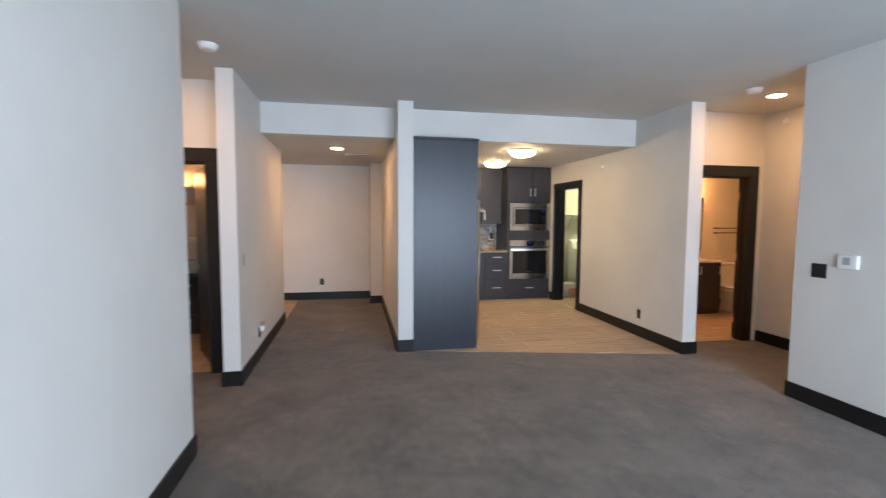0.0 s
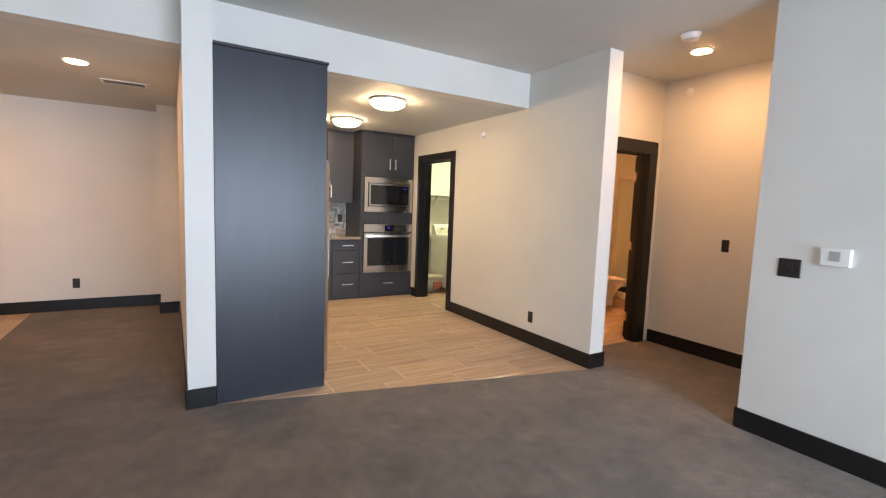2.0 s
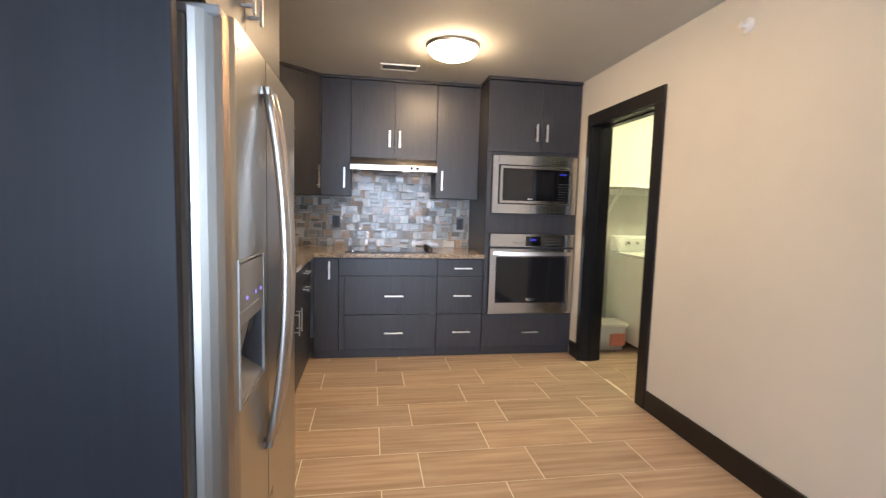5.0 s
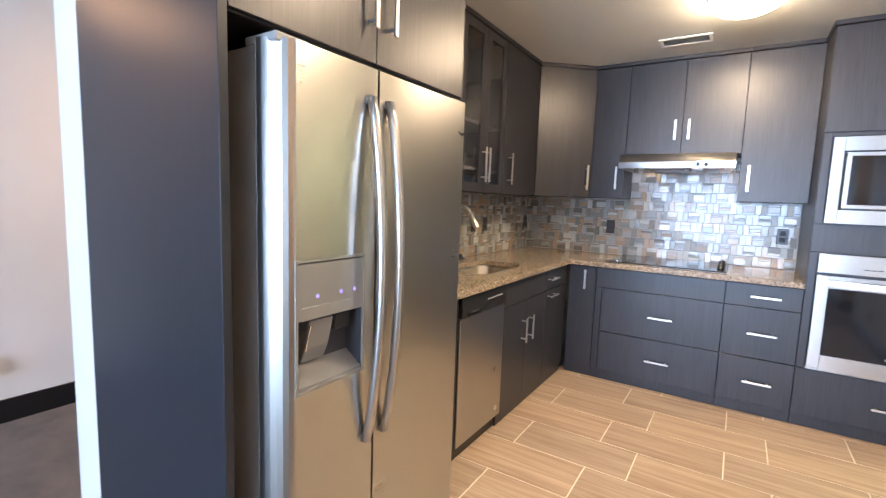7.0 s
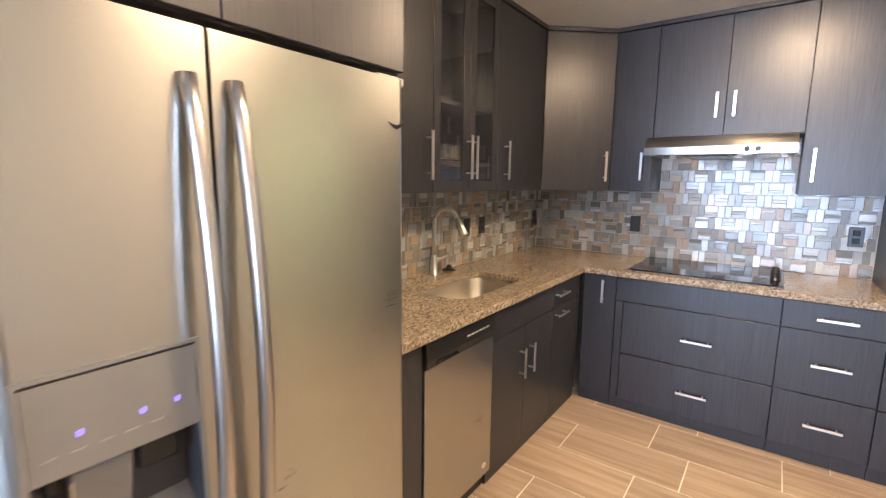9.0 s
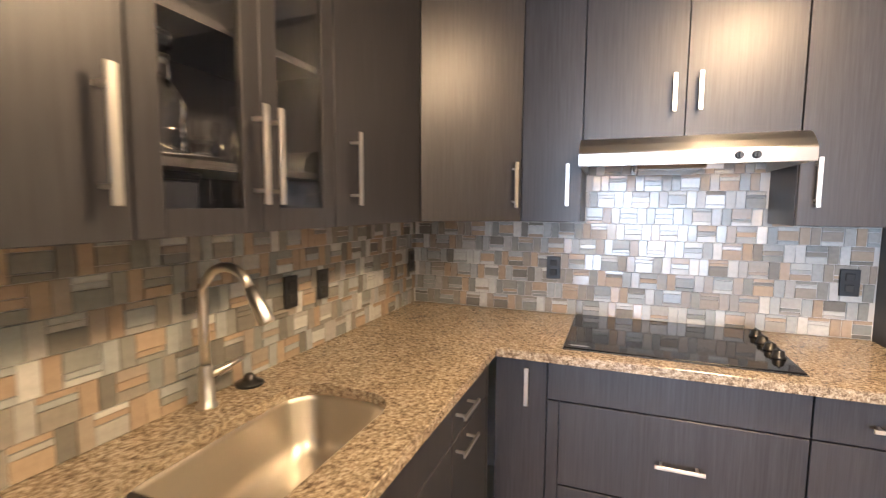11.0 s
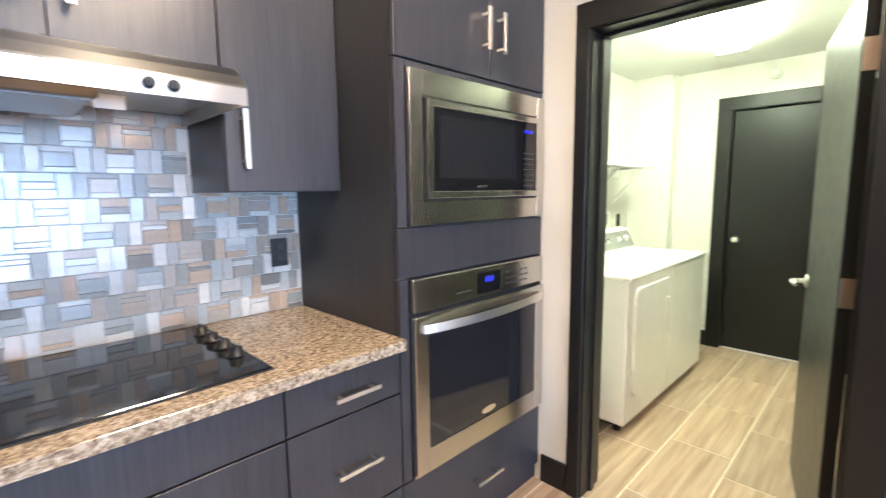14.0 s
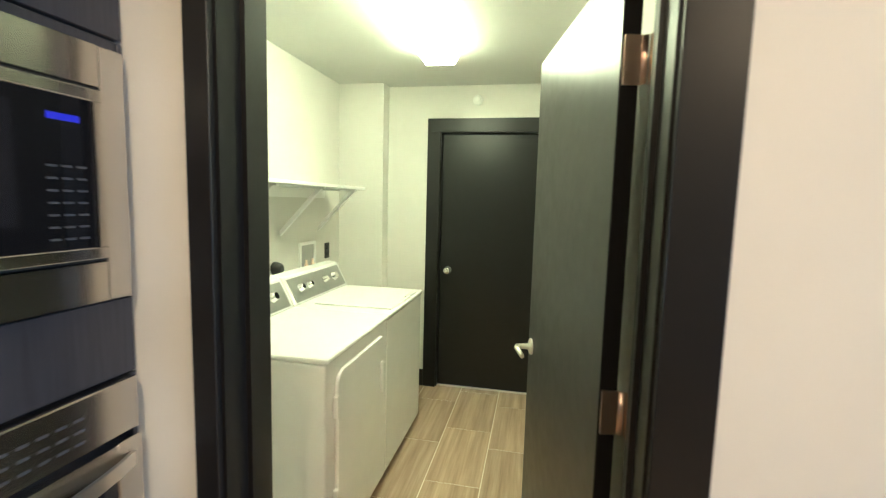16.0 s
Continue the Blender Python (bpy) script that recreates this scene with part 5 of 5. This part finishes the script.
# ---- bathroom seen through its open door ----
def bathroom():
    v = thing("bathroom_vanity", pose(5.15, 6.26, 0), "dark laminate bathroom vanity with a pale top", "vanity")
    part("body", one_box(0, 1.05, 0.02, 0.488, 0.0, 0.82), LAM_BODY, v)
    for i in range(3):
        d = part("door", one_box(0.35 * i + 0.003, 0.35 * (i + 1) - 0.003, 0, 0.019, 0.09, 0.815, bevel=0.002), LAM, v)
        pull(d, 0.35 * i + 0.30, 0.70, 0.13, True)
    part("top", one_box(-0.01, 1.07, -0.02, 0.488, 0.822, 0.850, bevel=0.004), CERAMIC, v, "pale stone vanity top")
    t = thing("toilet", pose(6.56, 6.75, 0), "white ceramic two-piece toilet with the lid down", "toilet")
    part("tank", prism(bmesh.new(), rounded_rect(-0.21, 0.21, -0.20, -0.01, 0.04), 0.40, 0.74, "z", 0.006), CERAMIC, t)
    part("tank_lid", prism(bmesh.new(), rounded_rect(-0.22, 0.22, -0.21, -0.005, 0.04), 0.742, 0.775, "z", 0.006), CERAMIC, t)
    bm = bmesh.new()
    rings = []
    for z, rx, ry, cy in ((0.0, 0.115, 0.22, -0.33), (0.03, 0.11, 0.215, -0.33), (0.15, 0.10, 0.20, -0.34), (0.25, 0.125, 0.225, -0.38), (0.34, 0.175, 0.255, -0.43), (0.385, 0.185, 0.265, -0.44)):
        rings.append([bm.verts.new((rx * math.cos(2 * math.pi * k / 32), cy + ry * math.sin(2 * math.pi * k / 32), z)) for k in range(32)])
    for a, b in zip(rings, rings[1:]):
        for k in range(32):
            bm.faces.new((a[k], a[(k + 1) % 32], b[(k + 1) % 32], b[k])).smooth = True
    bm.faces.new(rings[0][::-1])
    bm.faces.new(rings[-1])
    part("bowl", bm, CERAMIC, t)
    part("seat_lid", prism(bmesh.new(), [(0.19 * math.cos(a), -0.44 + 0.27 * math.sin(a)) for a in [2 * math.pi * k / 32 for k in range(32)]], 0.387, 0.418, "z", 0.006), CERAMIC, t)
    for z in (1.28, 1.36):
        r = thing("towel_bar", pose(6.45, 6.75, z), "slim dark metal towel bar on the wall", "towel bar", "towel bars")
        part("bar", tube(bmesh.new(), [(0, -0.07, 0), (0.48, -0.07, 0)], 0.008, 12), BLACK, r)
        for x in (0.012, 0.468):
            part("post", one_box(x - 0.008, x + 0.008, -0.075, 0, -0.012, 0.012), BLACK, r)
    sh = thing("shower_screen", pose(7.20, 4.95, 0), "clear glass shower screen with a metal handle", "shower screen")
    part("curb", one_box(-0.05, 0.05, 0.0, 1.80, 0.0, 0.10, bevel=0.004), CERAMIC, sh)
    g = part("pane", one_box(-0.005, 0.005, 0.0, 1.79, 0.101, 1.95), SHOWER_GLASS, sh)
    g.visible_shadow = False
    part("handle", tube(bmesh.new(), [(-0.006, 1.1, 0.95), (-0.05, 1.1, 0.96), (-0.05, 1.1, 1.30), (-0.006, 1.1, 1.31)], 0.009, 12), NICKEL, sh)
    part("top_rail", one_box(-0.012, 0.012, 0.0, 1.79, 1.951, 1.985), NICKEL, sh)
    li = thing("vanity_light", pose(5.78, 6.75, 2.02), "three-lamp vanity light bar, switched on", "wall light")
    part("bar", one_box(-0.30, 0.30, -0.04, 0, -0.03, 0.03, bevel=0.004), NICKEL, li)
    for x in (-0.21, 0.0, 0.21):
        part("shade", lathe(bmesh.new(), [(0.03, 0), (0.05, -0.03), (0.055, -0.10), (0.045, -0.115)], (x, -0.08, -0.02), 24), VANITY_BULB, li, "glowing frosted shade")
    mi = thing("bathroom_mirror", pose(5.78, 6.75, 1.45), "frameless rectangular mirror above the vanity", "mirror")
    part("mirror_glass", one_box(-0.45, 0.45, -0.008, -0.001, -0.48, 0.42, bevel=0.002), CHROME, mi)


bathroom()


# ---- glassware behind the glass doors ----
def glassware():
    x0 = 1.26
    for z in (1.545, 1.835):
        s = thing("glass_shelf", pose(x0, 6.857, z), "dark cabinet shelf edge behind the glass doors", "shelf", "cabinet shelves")
        part("board", one_box(-0.145, 0.13, 0, 0.533, -0.009, 0.009), LAM_BODY, s)
    z = 1.555
    bottle = thing("decanter", pose(x0 + 0.02, 6.985, z), "tall faceted crystal decanter on the shelf", "decanter")
    part("body", lathe(bmesh.new(), [(0.042, 0), (0.046, 0.010), (0.041, 0.024), (0.046, 0.038), (0.041, 0.052), (0.046, 0.066), (0.041, 0.080), (0.046, 0.094), (0.044, 0.12), (0.030, 0.15), (0.015, 0.17), (0.018, 0.185), (0.015, 0.20), (0.020, 0.22)], (0, 0, 0), 8), GLASS, bottle)
    part("stopper", lathe(bmesh.new(), [(0.010, 0.221), (0.022, 0.235), (0.022, 0.265), (0.008, 0.28)], (0, 0, 0), 8), GLASS, bottle)
    tray = thing("serving_tray", pose(x0, 7.00, z), "round silver tray under the glassware", "tray")
    tray.location.z = z
    part("dish", lathe(bmesh.new(), [(0.10, 0.0), (0.12, 0.008), (0.122, 0.010), (0.10, 0.004)], (0, 0, -0.0005), 32), CHROME, tray)
    for dx, dy in ((-0.01, -0.075), (0.055, 0.065), (0.03, 0.26), (-0.03, 0.21), (0.06, 0.19)):
        gl = thing("tumbler", pose(x0 + dx, 6.985 + dy, z + 0.004), "small clear cut-glass tumbler", "glass", "tumblers")
        part("cup", lathe(bmesh.new(), [(0.028, 0), (0.034, 0.008), (0.030, 0.020), (0.035, 0.032), (0.031, 0.044), (0.036, 0.056), (0.037, 0.085), (0.034, 0.085), (0.029, 0.050), (0.027, 0.014)], (0, 0, 0), 10), GLASS, gl)
    gb = thing("storage_box", pose(1.25, 6.95, UB + 0.019), "dark navy plastic box on the lower shelf", "box")
    part("body", one_box(-0.08, 0.10, -0.06, 0.06, 0, 0.095, bevel=0.006), NAVY_BOX, gb)
    part("lid", one_box(-0.085, 0.105, -0.065, 0.065, 0.096, 0.112, bevel=0.005), NAVY_BOX, gb)


glassware()


# ---- mosaic backsplash ----
CHIP_MESH = {}


def chip_mesh(w, h):
    key = (round(w, 4), round(h, 4))
    if key not in CHIP_MESH:
        bm = bmesh.new()
        d, c = 0.0065, 0.0012
        lo = [bm.verts.new(p) for p in ((0, 0, 0), (w, 0, 0), (w, 0, h), (0, 0, h))]
        hi = [bm.verts.new(p) for p in ((0, -d + c, 0), (w, -d + c, 0), (w, -d + c, h), (0, -d + c, h))]
        top = [bm.verts.new(p) for p in ((c, -d, c), (w - c, -d, c), (w - c, -d, h - c), (c, -d, h - c))]
        for a, b in ((lo, hi), (hi, top)):
            for k in range(4):
                bm.faces.new((a[k], a[(k + 1) % 4], b[(k + 1) % 4], b[k]))
        bm.faces.new(top)
        bmesh.ops.recalc_face_normals(bm, faces=bm.faces)
        data = bpy.data.meshes.new("chip")
        bm.to_mesh(data)
        bm.free()
        data.materials.append(CHIP)
        CHIP_MESH[key] = data
    return CHIP_MESH[key]


def chip_pose(x, z, w, h, lift, tilt):
    """A chip tilted about its own middle."""
    return pose(x + w / 2, -lift, z + h / 2, tilt[0], 0, tilt[1]) @ Matrix.Translation((-w / 2, 0, -h / 2))


def mosaic(name, m, length, z0, heights, picked):
    """Alternating blocks of upright pairs and flat stacks; heights: (from, to, top) stretches; picked: the stretch built chip by chip."""
    rng = random.Random(7)
    ob = tagged(thing(name, m, "glass and stone mosaic backsplash in greys and tans", "backsplash"), kind="structure")
    bed = bmesh.new()
    for a, b, top in heights:
        box(bed, a, b, -0.0018, 0, z0, top)
    part("grout_bed", bed, BS_GROUT, ob)
    u, g = 0.0785, 0.0018
    rest = bmesh.new()
    count = 0
    row = 0
    z = z0
    tallest = max(h[2] for h in heights)
    while z < tallest - 0.004:
        x, col = -u * 0.35 * (row % 3), row % 2
        while x < length:
            mid = x + u / 2
            tops = [t for a, b, t in heights if a <= mid < b]
            pieces = []
            if tops and z + 0.004 < tops[0]:
                if col % 2:
                    pieces = [(x, u * 0.52, z, u), (x + u * 0.52, u * 0.48, z, u)]
                else:
                    cut = rng.choice(([0.22, 0.56, 0.22], [0.36, 0.28, 0.36], [0.6, 0.2, 0.2], [0.2, 0.2, 0.6]))
                    zz = z
                    for c in cut:
                        pieces.append((x, u, zz, u * c))
                        zz += u * c
                for px, pw, pz, ph in pieces:
                    qx0, qx1 = max(px, 0), min(px + pw, length)
                    qz1 = min(pz + ph, tops[0])
                    if qx1 - qx0 < 0.006 or qz1 - pz < 0.005:
                        continue
                    w, h = round(qx1 - qx0 - g, 4), round(qz1 - pz - g, 4)
                    lift = rng.choice((0, 0, 0.0008, 0.0015))
                    tilt = max(-2.6, min(2.6, rng.gauss(0, 1.6))), max(-2.6, min(2.6, rng.gauss(0, 1.6)))
                    if picked[0] <= mid < picked[1] and count < 300:
                        chip = new("tile", chip_mesh(w, h))
                        chip.parent = ob
                        chip.matrix_basis = chip_pose(qx0 + g / 2, pz + g / 2, w, h, lift, tilt)
                        count += 1
                    else:
                        mm = chip_pose(qx0 + g / 2, pz + g / 2, w, h, lift, tilt)
                        d, c = 0.0065, 0.0012
                        hi = [rest.verts.new(mm @ Vector(p)) for p in ((0, 0, 0), (w, 0, 0), (w, 0, h), (0, 0, h))]
                        top = [rest.verts.new(mm @ Vector(p)) for p in ((c, -d, c), (w - c, -d, c), (w - c, -d, h - c), (c, -d, h - c))]
                        for k in range(4):
                            rest.faces.new((hi[k], hi[(k + 1) % 4], top[(k + 1) % 4], top[k]))
                        rest.faces.new(top)
            x += u
            col += 1
        z += u
        row += 1
    bmesh.ops.recalc_face_normals(rest, faces=rest.faces)
    tagged(part("tile_field", rest, CHIP_REST, ob), kind="stuff")


mosaic("backsplash_back", pose(1.102, 8.68, 0), 2.108, 0.915, [(0, 0.938, 1.399), (0.938, 1.706, 1.712), (1.706, 2.108, 1.399)], (0.85, 1.80))
mosaic("backsplash_left", pose(1.10, 6.135, 0, 0, 0, 90), 2.540, 0.915, [(0, 2.540, 1.399)], (0.6, 1.7))


# ---- floor planks ----
def plank_mesh(x0, x1, y0, y1, cache={}):
    key = (round(x1 - x0, 3), round(y1 - y0, 3))
    if key not in cache:
        w, h = key
        c = 0.0015
        bm = bmesh.new()
        lo = [bm.verts.new(p) for p in ((0, 0, -0.008), (w, 0, -0.008), (w, h, -0.008), (0, h, -0.008))]
        hi = [bm.verts.new(p) for p in ((0, 0, -c), (w, 0, -c), (w, h, -c), (0, h, -c))]
        top = [bm.verts.new(p) for p in ((c, c, 0), (w - c, c, 0), (w - c, h - c, 0), (c, h - c, 0))]
        for a, b in ((lo, hi), (hi, top)):
            for k in range(4):
                bm.faces.new((a[k], a[(k + 1) % 4], b[(k + 1) % 4], b[k]))
        bm.faces.new(top)
        bmesh.ops.recalc_face_normals(bm, faces=bm.faces)
        data = bpy.data.meshes.new("plank")
        bm.to_mesh(data)
        bm.free()
        data.materials.append(TILE)
        cache[key] = data
    return cache[key]


def planks(bed, x0, x1, y0, y1, slanted=False):
    """Planks 0.60 by 0.30 m along x in staggered rows; rows start at multiples of 0.30 from y = 6.765."""
    g = 0.0031
    row = math.floor((y0 - 6.765) / 0.305)
    while 6.765 + row * 0.305 < y1:
        a, b = max(y0, 6.765 + row * 0.305) + g, min(y1, 6.765 + (row + 1) * 0.305) - g
        x = (0.08 if row % 2 == 0 else 0.48) + 0.6 * math.floor((x0 - 0.5) / 0.6)
        while x < x1:
            p, q = max(x, x0) + g, min(x + 0.60, x1) - g
            x += 0.60
            if q - p < 0.02 or b - a < 0.02:
                continue
            aa = a
            if slanted:
                edge0, edge1 = (5.085 - (v - 1.10) * (0.645 / 2.96) for v in (p, q))
                if b < edge1:
                    continue
                if a < edge0:
                    bm = prism(bmesh.new(), [(p, max(a, edge0)), (q, max(a, edge1)), (q, b), (p, b)] if b > edge0 else [(p + (q - p) * (edge0 - b) / max(edge0 - edge1, 1e-4), b), (q, max(a, edge1)), (q, b)], -0.008, 0.0)
                    ob = mesh_object("tile", bm, TILE)
                    ob.parent = bed
                    continue
            ob = new("tile", plank_mesh(p, q, aa, b))
            ob.location = (p, aa, 0)
            ob.parent = bed
        row += 1


planks(KITCHEN_BED, 1.11, 4.06, 4.44, 8.13, slanted=True)
planks(KITCHEN_BED, 4.06, 6.75, 6.89, 8.68)
planks(BATH_BED, 4.25, 7.15, 4.875, 6.75)
planks(CLOSET_BED, -2.66, -0.70, 4.752, 6.77)
planks(ENTRY_BED, -2.66, -0.556, 6.87, 8.60)
